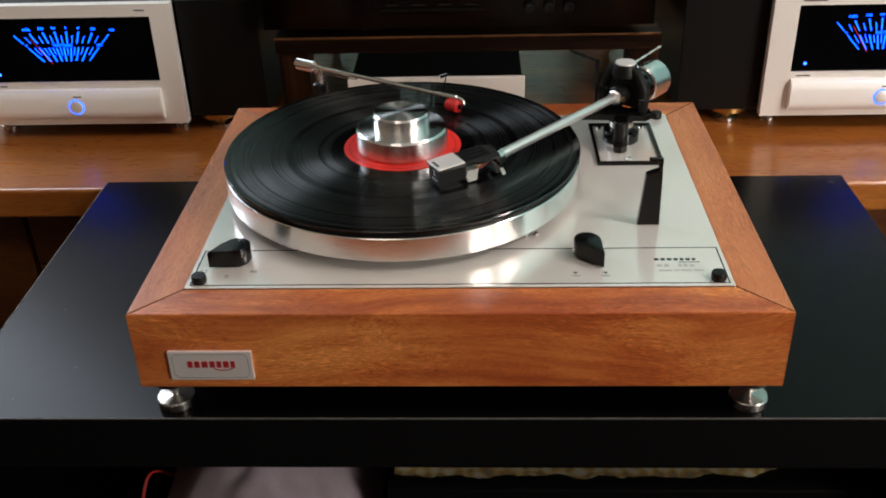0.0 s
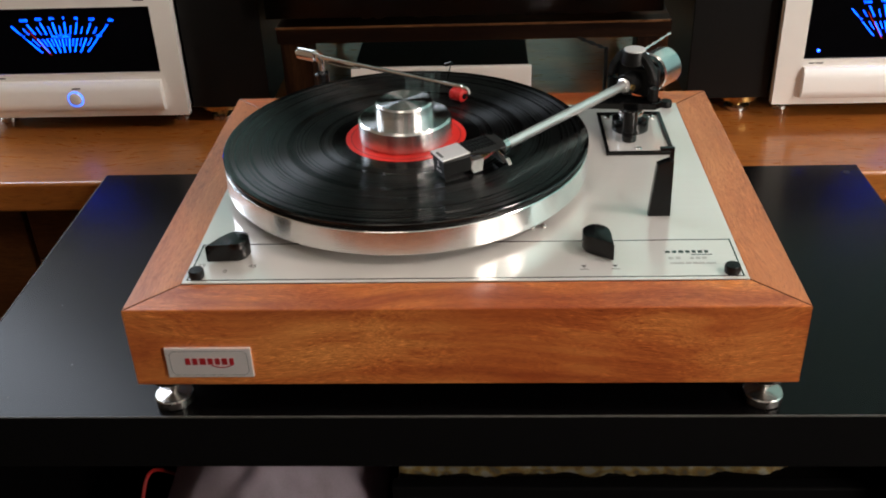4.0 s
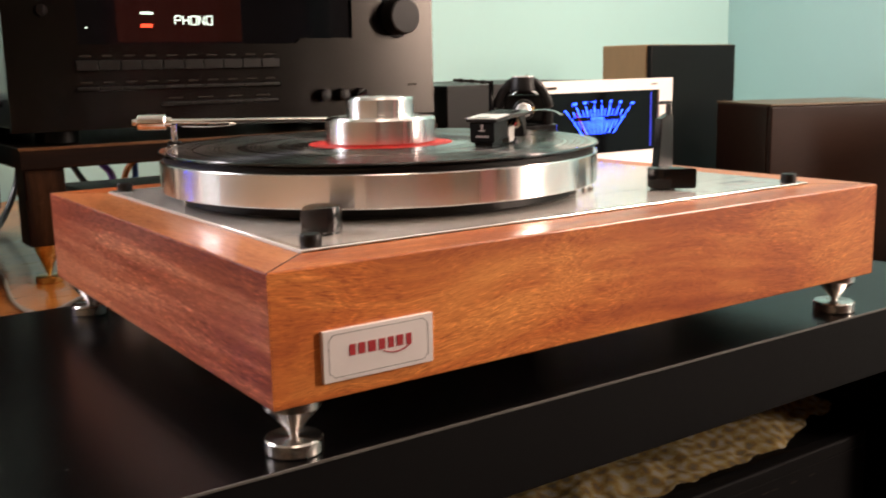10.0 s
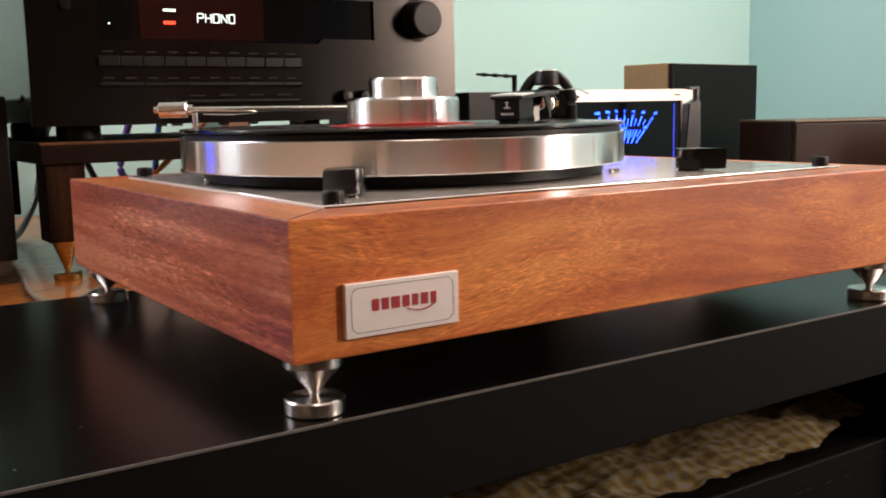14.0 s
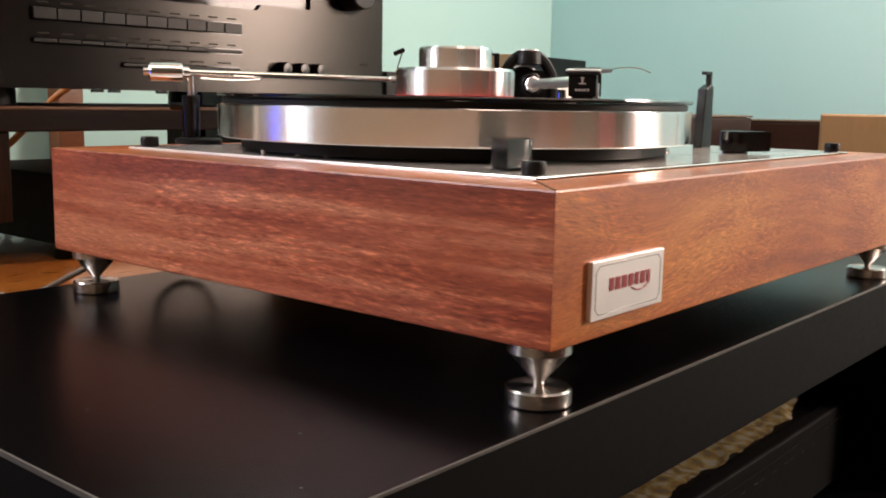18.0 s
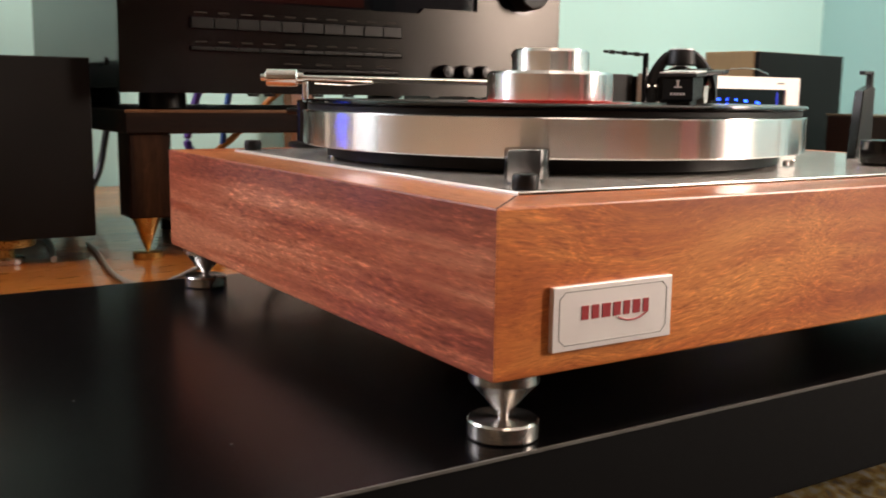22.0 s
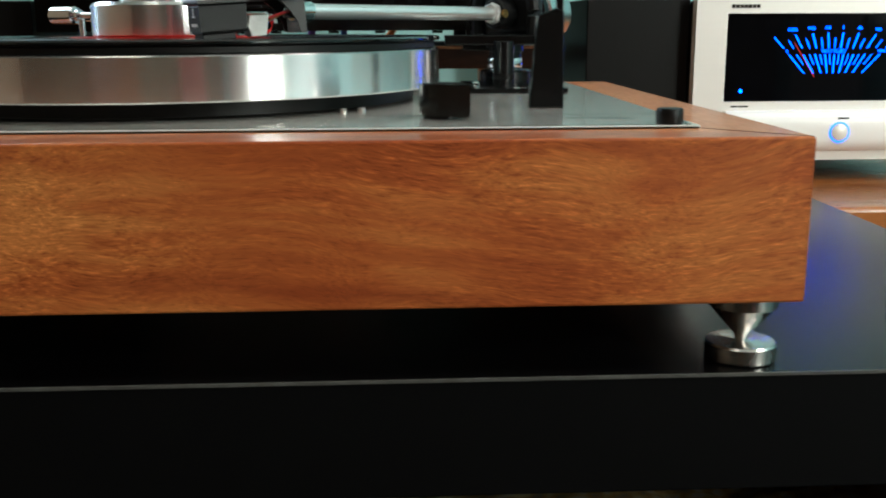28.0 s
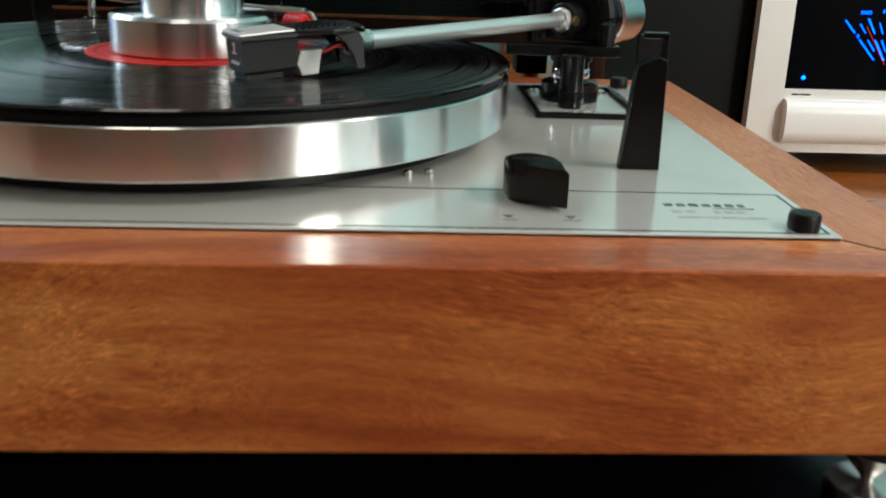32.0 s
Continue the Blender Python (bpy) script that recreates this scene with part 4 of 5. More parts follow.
block = rod(ARM_B - axis * 0.006, ARM_B + axis * 0.030, 0.0092, 24, chamfer=0.001)
part("bearing_housing", block, BLACK_RUBBER, tonearm, "black bearing housing", True)
yaw = Matrix.Translation(ARM_B) @ Matrix(((axis.x, side.x, 0, 0), (axis.y, side.y, 0, 0), (0, 0, 1, 0), (0, 0, 0, 1)))
part("bearing_cradle", box(0.008, 0.024, -0.0180, 0.0180, -0.0130, 0.0125, 0.0025), BLACK_RUBBER, tonearm, "black block between the legs of the yoke", False, yaw)
part("bearing_block", rod(ARM_B - axis * 0.009, ARM_B - axis * 0.002, 0.0068, 8, chamfer=0.0012), SATIN, tonearm, "silver bearing block")
part("bearing_nut", rod(ARM_B - axis * 0.0055 + side * 0.0074, ARM_B - axis * 0.0055 + side * 0.0094, 0.0026, 12), BRASS, tonearm, "small brass nut", True)
cwa, cwb = ARM_B + axis * 0.034, ARM_B + axis * 0.060
part("counterweight", rod(cwa, cwb, 0.0172, 48, chamfer=0.0012), PLATTER, tonearm, "round silver counterweight", True)
part("weight_scale_ring", rod(cwa - axis * 0.007, cwa, 0.0165, 40, chamfer=0.0008), BLACK_PLASTIC, tonearm, "black scale ring", True)
part("end_stub", rod(ARM_B + axis * 0.028, cwa, 0.0060, 20), BLACK_PLASTIC, tonearm, "", True)
# headshell
HA = ARM_A + axis * 0.001 - side * 0.0018
slope = Matrix.Translation(HA + Vector((0, 0, 0.0030))) @ Matrix.Rotation(radians(-19), 4, "Z") @ Matrix(((-axis.x, side.x, 0, 0), (-axis.y, side.y, 0, 0), (0, 0, 1, 0), (0, 0, 0, 1))) @ Matrix.Rotation(radians(4), 4, "Y")
shell = prism([(0.0, -0.0060), (0.008, -0.0104), (0.0545, -0.0107), (0.0545, 0.0107), (0.030, 0.0110), (0.017, 0.0172), (0.003, 0.0172), (0.0, 0.0060)], 0.0033, 0.0054, 0.0006)
headshell = part("headshell", shell, SHELL_GREY, tonearm, "black ribbed headshell with open side slots", False, slope)
part("socket", box(-0.001, 0.006, -0.0050, 0.0050, -0.0060, 0.0036, 0.0006), BLACK_PLASTIC, headshell, "", False, slope)
web = [(0.0, -0.0130), (0.0034, -0.0130), (0.0046, -0.0070), (0.0080, -0.0018), (0.0140, 0.0034), (0.0, 0.0034)]
for wy in (0.0100, -0.0088):
    part("side_web", prism(web, 0.0, 0.0014, 0.0002), SHELL_GREY, headshell, "curved black web behind the open slot", False, slope @ Matrix.Translation((0, wy, 0)) @ FACING)
part("rear_post", box(-0.0008, 0.0030, -0.0085, 0.0085, -0.0132, 0.0034, 0.0005), SHELL_GREY, headshell, "", False, slope)
ribs = bmesh.new()
for i in range(8):
    box(0.0075 + 0.0029 * i, 0.0089 + 0.0029 * i, -0.0092, 0.0092, 0.0053, 0.0062, bm=ribs)
for j in range(3):
    box(0.0075, 0.0300, -0.0062 + 0.0056 * j, -0.0050 + 0.0056 * j, 0.0053, 0.0061, bm=ribs)
part("ribs", ribs, DARK_GREY, headshell, "", False, slope)
silver = part("silver_plate", box(0.0312, 0.0545, -0.0106, 0.0106, 0.0054, 0.0062, 0.0002), WHITE_PLATE, headshell, "silver front plate", False, slope)
part("maker_mark", box(0.0505, 0.0528, -0.0050, 0.0050, 0.0062, 0.0064), GREY_PRINT, silver, "dark mark as a plain bar", False, slope)
ribbon = bmesh.new()
strip = [(0.0165, 0.0046), (0.0200, 0.0058), (0.0290, 0.0064), (0.0360, 0.0056), (0.0420, 0.0030)]
rows = []
for k, (sy, sz) in enumerate(strip):
    cxs = 0.0100 + 0.0045 * k / 4
    rows.append([ribbon.verts.new((cxs + dx, sy, sz + dz)) for dx, dz in ((-0.0015, 0), (0.0015, 0), (0.0015, 0.0006), (-0.0015, 0.0006))])
for a, b in zip(rows, rows[1:]):
    for k in range(4):
        ribbon.faces.new((a[k], a[(k + 1) % 4], b[(k + 1) % 4], b[k]))
ribbon.faces.new(rows[0])
ribbon.faces.new(rows[-1])
part("finger_lift", ribbon, CHROME, headshell, "thin bent metal finger lift", False, slope)
cart = bmesh.new()
prism([(0.030, -0.0086), (0.0535, -0.0086), (0.0535, 0.0086), (0.030, 0.0086)], -0.0105, 0.0038, 0.0014, cart)
prism([(0.036, -0.0066), (0.0520, -0.0066), (0.0520, 0.0066), (0.036, 0.0066)], -0.0138, -0.0100, 0.0008, cart)
cartridge = part("cartridge", cart, BLACK_RUBBER, tonearm, "black pickup cartridge with a small emblem", False, slope)
emb = bmesh.new()
for z0, z1, w in ((-0.0020, 0.0016, 0.0006), (-0.0026, -0.0018, 0.0022), (0.0010, 0.0018, 0.0012)):
    box(0.0535, 0.0537, -w, w, z0, z1, bm=emb)
for j in range(5):
    box(0.0535, 0.0537, -0.0042 + 0.0018 * j, -0.0030 + 0.0018 * j, -0.0068, -0.0054, bm=emb)
part("emblem", emb, WHITE_PLATE, cartridge, "small pale emblem and bars", False, slope)
holder = [(0.0190, -0.0030), (0.0290, -0.0030), (0.0308, -0.0080), (0.0290, -0.0132), (0.0212, -0.0132)]
part("stylus_holder", prism(holder, 0.0, 0.0075, 0.0006), PALE_PLASTIC, cartridge, "pale grey faceted stylus holder", False, slope @ Matrix.Translation((0, 0.0094, 0)) @ FACING)
for k, (wy, wm) in enumerate(((-0.005, CABLE_BLUE), (-0.0015, BRASS), (0.0025, BRASS), (0.0062, CABLE_RED))):
    part("lead_wire", tube([(0.0290, wy, -0.003), (0.0200, wy * 1.2, -0.0085 + 0.0012 * k), (0.0130, wy * 1.1, -0.0065 + 0.001 * k), (0.0040, wy * 0.8, -0.002)], 0.0007, 6, None, 4), wm, headshell, "thin coloured lead wire", True, slope)
# anti-skate rod at the back
skate = part("anti_skate_post", box(0.1235, 0.1265, 0.3000, 0.3040, 0.1215, 0.1655, 0.0005), BLACK_PLASTIC, turntable, "thin black anti-skate post")
part("skate_foot", box(0.1215, 0.1500, 0.2960, 0.3080, 0.1170, 0.1216, 0.0005), BLACK_PLASTIC, skate)
notched = bmesh.new()
for i in range(7):
    p0 = Vector((0.1250, 0.3020, 0.1640)) + Vector((-0.0034 * i, 0.0034 * i, 0.0004 * i))
    p1 = p0 + Vector((-0.0032, 0.0032, 0.0004))
    rod(p0, p1, 0.0017 if i % 2 else 0.0011, 8, bm=notched)
part("notched_rod", notched, DARK_GREY, skate, "notched weight rod", True)
rod2 = bmesh.new()
for i in range(8):
    p0 = Vector((0.1560, 0.3040, 0.1600)) + Vector((0.0036 * i, 0.0026 * i, 0.0012 * i))
    rod(p0, p0 + Vector((0.0035, 0.0025, 0.0011)), 0.0012 if i % 2 else 0.0007, 8, bm=rod2)
part("weight_rod", rod2, CHROME, turntable, "thin notched rod", True)

# ---- record, clamp, cleaning arm ----
record = thing("vinyl_record", "black vinyl record with a red paper label on the platter", "record", (CX, CY, 0.1243))
part("disc", lathe([(0.1498, 0.1243), (0.1508, 0.1250), (0.1508, 0.1258), (0.1500, 0.1266), (0.1470, 0.1264), (0.1450, 0.1261), (0.0560, 0.1261), (0.0515, 0.1264), (0.0, 0.1264)], 160), VINYL, record, "grooved black vinyl disc", True, CENTRE)
part("label", ring_band(0.004, 0.0500, 0.1264, 0.1267, 96), RED_LABEL, record, "bright red paper label", False, CENTRE)
part("label_ring", ring_band(0.0452, 0.0458, 0.1267, 0.1269, 96), RED_PRINT, record, "thin printed ring on the label", False, CENTRE)
clamp = thing("record_clamp", "two-stepped polished aluminium record weight", "record weight", (CX, CY, 0.1268))
part("lower_disc", lathe([(0.0376, 0.1269), (0.0386, 0.1277), (0.0386, 0.1430), (0.0370, 0.1447), (0.0236, 0.1448), (0.0, 0.1448)], 96), CLAMP, clamp, "", True, CENTRE)
part("upper_disc", lathe([(0.0233, 0.1448), (0.0236, 0.1450), (0.0236, 0.1566), (0.0222, 0.1582), (0.0, 0.1584)], 96), CLAMP, clamp, "", True, CENTRE)
sweeper = thing("record_cleaning_arm", "slim silver record cleaning arm on a black post", "cleaning arm", (-0.1390, 0.3630, PZ))
QX, QY = -0.1415, 0.3640
part("base", lathe([(0.0150, PZ), (0.0155, PZ + 0.0006), (0.0155, PZ + 0.0030), (0.0140, PZ + 0.0038), (0.0, PZ + 0.0038)], 32), BLACK_RUBBER, sweeper, "round black weighted base", True, Matrix.Translation((QX, QY - 0.012, 0)))
part("post", lathe([(0.0060, PZ + 0.0036), (0.0060, 0.1250), (0.0052, 0.1258), (0.0, 0.1258)], 24), BLACK_PLASTIC, sweeper, "black round post", True, Matrix.Translation((QX, QY - 0.004, 0)))
part("thumb_screw", rod((QX - 0.0030, QY + 0.0005, 0.1180), (QX - 0.0085, QY + 0.0075, 0.1180), 0.0026, 14, chamfer=0.0005), BLACK_PLASTIC, sweeper, "small black thumb screw on the post", True)
part("pin", rod((QX, QY - 0.004, 0.1250), (QX, QY - 0.004, 0.1385), 0.0023, 16), CHROME, sweeper, "short chrome pin", True)
tail, neck, tip = Vector((-0.1650, 0.3735, 0.1410)), Vector((-0.1460, 0.3624, 0.1410)), Vector((-0.0030, 0.2790, 0.1392))
part("weight", rod(tail, neck, 0.0062, 32, chamfer=0.0008), CHROME, sweeper, "polished cylinder counterweight", True)
part("tail_pin", rod(tail - (neck - tail).normalized() * 0.0035, tail, 0.0026, 16), CHROME, sweeper, "", True)
part("neck_ring", rod(neck, neck + (tip - neck).normalized() * 0.0040, 0.0040, 20), CHROME, sweeper, "", True)
part("arm_rod", rod(neck, tip, 0.0021, 16), CHROME, sweeper, "thin polished rod", True)
part("end_sleeve", rod(tip + (neck - tip).normalized() * 0.020, tip, 0.0027, 16, chamfer=0.0004), CHROME, sweeper, "", True)
part("bent_tip", tube([tip, tip + Vector((0.004, -0.003, -0.0008)), tip + Vector((0.0055, -0.0045, -0.0050))], 0.0016, 8, None, 4), CHROME, sweeper, "", True)
part("red_roller", rod((-0.0130, 0.2795, 0.1335), (-0.0020, 0.2715, 0.1335), 0.0056, 24, chamfer=0.0012), RED_PLASTIC, sweeper, "red plastic roller", True)
part("roller_core", rod((-0.0138, 0.2801, 0.1335), (-0.0012, 0.2709, 0.1335), 0.0026, 16), BLACK_PLASTIC, sweeper, "", True)
part("brush", box(-0.0080, -0.0020, 0.2745, 0.2800, 0.1266, 0.1310), BLACK_RUBBER, sweeper, "small dark brush tuft")
lever = bmesh.new()
tube([(-0.0170, 0.2865, 0.1405), (-0.0157, 0.2850, 0.1490), (-0.0131, 0.2825, 0.1604)], 0.0005, 6, lever, 4)
rod((-0.0125, 0.2821, 0.1610), (-0.0185, 0.2860, 0.1578), 0.0017, 10, bm=lever)
part("lift_pin", lever, BLACK_PLASTIC, sweeper, "thin black lift pin", True)
part("wire_loop", tube([(-0.1370, 0.3540, 0.1372), (-0.1180, 0.3440, 0.1364), (-0.1040, 0.3362, 0.1372), (-0.1010, 0.3345, 0.1380), (-0.1045, 0.3360, 0.1388), (-0.1180, 0.3435, 0.1394)], 0.0004, 6, None, 5), CHROME, sweeper, "thin wire loop", True)

# ---- cabinet behind the table ----
CZ = -0.0100
cabinet = thing("sideboard", "long cherry-veneered sideboard with a thick top", "sideboard", (-0.03, 0.65, FLOOR_Z))
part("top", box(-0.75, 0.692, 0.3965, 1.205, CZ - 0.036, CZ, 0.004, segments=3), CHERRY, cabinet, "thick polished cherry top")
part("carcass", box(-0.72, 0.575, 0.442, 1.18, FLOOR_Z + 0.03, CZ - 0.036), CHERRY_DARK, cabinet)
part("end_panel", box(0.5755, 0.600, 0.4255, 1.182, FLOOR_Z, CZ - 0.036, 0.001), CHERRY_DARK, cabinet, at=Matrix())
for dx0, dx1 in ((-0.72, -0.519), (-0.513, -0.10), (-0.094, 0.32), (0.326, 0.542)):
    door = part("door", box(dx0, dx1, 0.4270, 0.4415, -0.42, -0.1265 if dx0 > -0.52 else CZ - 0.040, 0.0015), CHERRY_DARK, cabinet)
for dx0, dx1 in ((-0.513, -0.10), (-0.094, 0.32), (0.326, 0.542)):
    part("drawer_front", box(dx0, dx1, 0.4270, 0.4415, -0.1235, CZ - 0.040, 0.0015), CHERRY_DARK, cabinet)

# ---- power amplifiers ----


def window_panel(x0, x1, z0, z1, opening, y0, y1):
    """An upright panel with one opening, its outline given anticlockwise as (x, z) from the lower left."""
    outer = [(x0, z0), (x1, z0), (x1, z1), (x0, z1)]
    bm = bmesh.new()
    o = [[bm.verts.new((x, y, z)) for x, z in outer] for y in (y0, y1)]
    h = [[bm.verts.new((x, y, z)) for x, z in opening] for y in (y0, y1)]
    n = len(opening)
    stops = [0, n - 4 + 1 if n > 4 else 1, n - 2, n - 1]
    for k in (0, 1):
        for i in range(4):
            a, b = stops[i], stops[(i + 1) % 4] + (n if i == 3 else 0)
            inner = [h[k][q % n] for q in range(a, b + 1)]
            bm.faces.new([o[k][i], o[k][(i + 1) % 4]] + list(reversed(inner)))
    for ring in (o, h):
        m = len(ring[0])
        for i in range(m):
            bm.faces.new((ring[0][i], ring[0][(i + 1) % m], ring[1][(i + 1) % m], ring[1][i]))
    return bm


def amplifier(mid, inner, label):
    """mid: the panel's middle; inner: +1 when the black power block sits towards larger x."""
    root = thing("power_amplifier", label, "amplifier", (mid, 0.70, CZ), "pair of power amplifiers")
    y = 0.533
    x0, x1, z0, z1 = mid - 0.1315, mid + 0.1315, 0.0102, 0.1572
    d0, d1, e0, e1 = mid - 0.1030, mid + 0.1065, 0.0640, 0.1425
    bm = window_panel(x0, x1, z0, z1, [(d0, e0), (d1, e0), (d1, e1), (d0, e1)], y, y + 0.012)
    panel = part("front_panel", bm, SILVER, root, "silver front panel")
    part("chassis", box(x0 + 0.004, x1 - 0.004, y + 0.0122, 0.90, z0 + 0.001, z1 - 0.003, 0.001), DARK_GREY, root, "dark grey metal case")
    b0, b1 = (mid + 0.1325, mid + 0.2270) if inner > 0 else (mid - 0.2270, mid - 0.1325)
    part("power_block", box(b0, b1, 0.5500, 0.90, 0.0118, 0.1560, 0.0012), DARK_GREY, root, "plain dark grey power block")
    meter = part("meter_window", box(d0, d1, y + 0.003, y + 0.006, e0, e1), BLACK_GLASS, root, "black glass meter window")
    px, pz = mid - 0.002, 0.0600
    yy = y + 0.0029

    def ray_bar(bm, angle, za, zb, w=0.0009):
        t = math.tan(angle)
        a, b = (px + t * (za - pz), za), (px + t * (zb - pz), zb)
        bm_pts = [(a[0] - w / 2, a[1]), (a[0] + w / 2, a[1]), (b[0] + w / 2, b[1]), (b[0] - w / 2, b[1])]
        vs = [bm.verts.new((q, yy - k, r)) for k in (0.0, 0.0003) for q, r in bm_pts]
        for f in ((0, 1, 2, 3), (4, 5, 6, 7), (0, 1, 5, 4), (1, 2, 6, 5), (2, 3, 7, 6), (3, 0, 4, 7)):
            bm.faces.new([vs[i] for i in f])
    upper, lower = bmesh.new(), bmesh.new()
    for i in range(15):
        u = -1 + i / 7
        ang = radians(42.5 * u)
        arc = 0.0040 * (1 - u * u)
        if i % 2 == 0:
            ray_bar(upper, ang, 0.1115, 0.1215 + arc, 0.0013)
        else:
            ray_bar(upper, ang, 0.1115, 0.1180 + arc * 0.7, 0.0009)
    for i in range(17):
        u = -1 + i / 8
        ang = radians(42.5 * u)
        if i % 2 == 0:
            ray_bar(lower, ang, 0.0895, 0.1060, 0.0013)
        else:
            ray_bar(lower, ang, 0.0970, 0.1060, 0.0009)
    part("watt_scale", upper, BLUE_GLOW, meter, "glowing blue upper scale")
    part("percent_scale", lower, BLUE_GLOW, meter, "glowing blue lower scale")
    for i, word in enumerate(("0.005", "0.02", "0.6", "5", "40", "160", "250")):
        u = -0.72 + i * 0.285
        x = px + math.tan(radians(42.5 * u)) * (0.1275 - pz)
        lettering("scale_number", word, 0.0040, BLUE_GLOW, meter, upright(x, yy - 0.0002, 0.1262 + 0.0038 * (1 - u * u)))
    lettering("scale_number", "0", 0.0040, BLUE_GLOW, meter, upright(px - 0.0440, yy - 0.0002, 0.1088))
    lettering("scale_number", "100%", 0.0036, BLUE_GLOW, meter, upright(px + 0.0435, yy - 0.0002, 0.1088))
    lettering("scale_unit", "WATTS/8\u03a9", 0.0046, BLUE_GLOW, meter, upright(px - 0.001, yy - 0.0002, 0.1087))
    # Emissive strip stands for the meter's blue glow at the window side.
    if inner < 0:
        part("side_glow", box(mid + 0.0925, mid + 0.0945, yy - 0.0003, yy, 0.0680, 0.1390), SIDE_GLOW, meter, "dim blue glow at the side of the window, put in as an emissive strip")
    needle = bmesh.new()
    ray_bar(needle, radians(-33.5), 0.0860, 0.1170, 0.0008)
    part("needle", needle, NEEDLE_RED, meter, "thin red needle")
    part("led", lathe([(0.0017, 0.0), (0.0012, 0.0008), (0.0, 0.0010)], 16, None, upright(mid - 0.0868, yy, 0.0735)), BLUE_LED, meter, "bright blue indicator light", True)
    # lower bar with a rounded front
    bar = bmesh.new()
    q0, q1 = mid - 0.1020, mid + 0.1060
    prof = [(y, 0.0190), (y - 0.0050, 0.0196), (y - 0.0085, 0.0230), (y - 0.0100, 0.0300), (y - 0.0100, 0.0450), (y - 0.0085, 0.0520), (y - 0.0050, 0.0554), (y, 0.0560)]
    a = [bar.verts.new((q0, p, q)) for p, q in prof]
    b = [bar.verts.new((q1, p, q)) for p, q in prof]
    for i in range(len(prof)):
        j = (i + 1) % len(prof)
        bar.faces.new((a[i], a[j], b[j], b[i]))
    bar.faces.new(a)
    bar.faces.new(b)
    bar_ob = part("control_bar", bar, SILVER_BAR, root, "pearly silver control bar", True)
    part("power_button", lathe([(0.0078, 0.0), (0.0078, 0.0014), (0.0066, 0.0022), (0.0, 0.0022)], 40, None, upright(mid + 0.0028, y - 0.0099, 0.0365)), SILVER, bar_ob, "round silver power button", True)
    part("light_ring", ring_band(0.0080, 0.0094, 0.0, 0.0006, 48), RING_GLOW, bar_ob, "glowing blue ring", False, upright(mid + 0.0028, y - 0.0099, 0.0365))
    part("caption", word_bars(mid - 0.0960, y, 0.0590, (0.006, 0.009), 0.0014, 0.001, True), PALE_PRINT, panel)
    part("caption", word_bars(mid + 0.0010, y - 0.0099, 0.0486, (0.010,), 0.0013, 0.001, True), PALE_PRINT, panel)
    letter_bars(mid - 0.1000, y, 0.1472, (0.003, 0.0035, 0.003, 0.003, 0.0035, 0.003, 0.003), 0.0032, 0.0006, PALE_PRINT, panel, True)
    part("model_mark", word_bars(mid + 0.0900, y, 0.1490, (0.012,), 0.0016, 0.0005, True), PALE_PRINT, panel)
    block_foot = (b0 + b1) / 2 - inner * 0.019
    for fx in (mid - 0.110, mid + 0.110, block_foot):
        for fy in (0.575, 0.86):
            m = Matrix.Translation((fx, fy, 0))
            if fx == block_foot:
                foot = part("foot", lathe([(0.0070, CZ + 0.005), (0.0066, 0.0016), (0.0090, 0.0034), (0.0215, 0.0044), (0.0235, 0.0052), (0.0235, 0.0110), (0.0228, 0.0117)], 28), BRASS, root, "brass disc foot on a short stem", True, m)
                part("pad", lathe([(0.0142, CZ), (0.0150, CZ + 0.0006), (0.0150, CZ + 0.0046), (0.0140, CZ + 0.0053), (0.0060, CZ + 0.0055)], 28), STEEL, foot, "round steel pad", True, m)
            else:
                foot = part("foot", lathe([(0.004, CZ + 0.004), (0.0045, CZ + 0.006), (0.014, 0.0000), (0.0145, 0.0010), (0.0145, 0.0110)], 28), STEEL, root, "metal cone foot", True, m)
                part("pad", lathe([(0.0110, CZ), (0.0115, CZ + 0.0006), (0.0115, CZ + 0.0046), (0.0105, CZ + 0.0052)], 28), STEEL, foot, "", True, m)
    return root


amplifier(0.4785, -1, "silver-fronted power amplifier with a glowing blue watt meter")
amplifier(-0.4695, 1, "silver-fronted power amplifier with a glowing blue watt meter")

# ---- equipment shelf with the receiver on top ----
SX0, SX1, SZ0, SZ1, SY0, SY1 = -0.2205, 0.2240, 0.0955, 0.1150, 0.530, 0.875
shelf = thing("equipment_shelf", "dark-stained wooden equipment shelf on legs with brass cones", "shelf", (0, 0.72, CZ))
slab = part("shelf_board", prism([(-0.2222, -0.1725), (0.2222, -0.1725), (0.2222, 0.1725), (-0.2222, 0.1725)], 0, SZ1 - SZ0, 0.0012), DARK_OAK, shelf, "thick dark oak board with worn edges", at=Matrix.Translation((0.00175, 0.7025, SZ0)))
# Thin strip paints the glint that the worn edge catches.
part("worn_edge", box(SX0 - 0.0012, SX1 - 0.0022, SY0 - 0.0004, SY0 + 0.0016, SZ1 - 0.0022, SZ1 + 0.0004, 0.0004), LIT_WORN_OAK, slab, "worn front edge, its highlight painted in lighter brown")
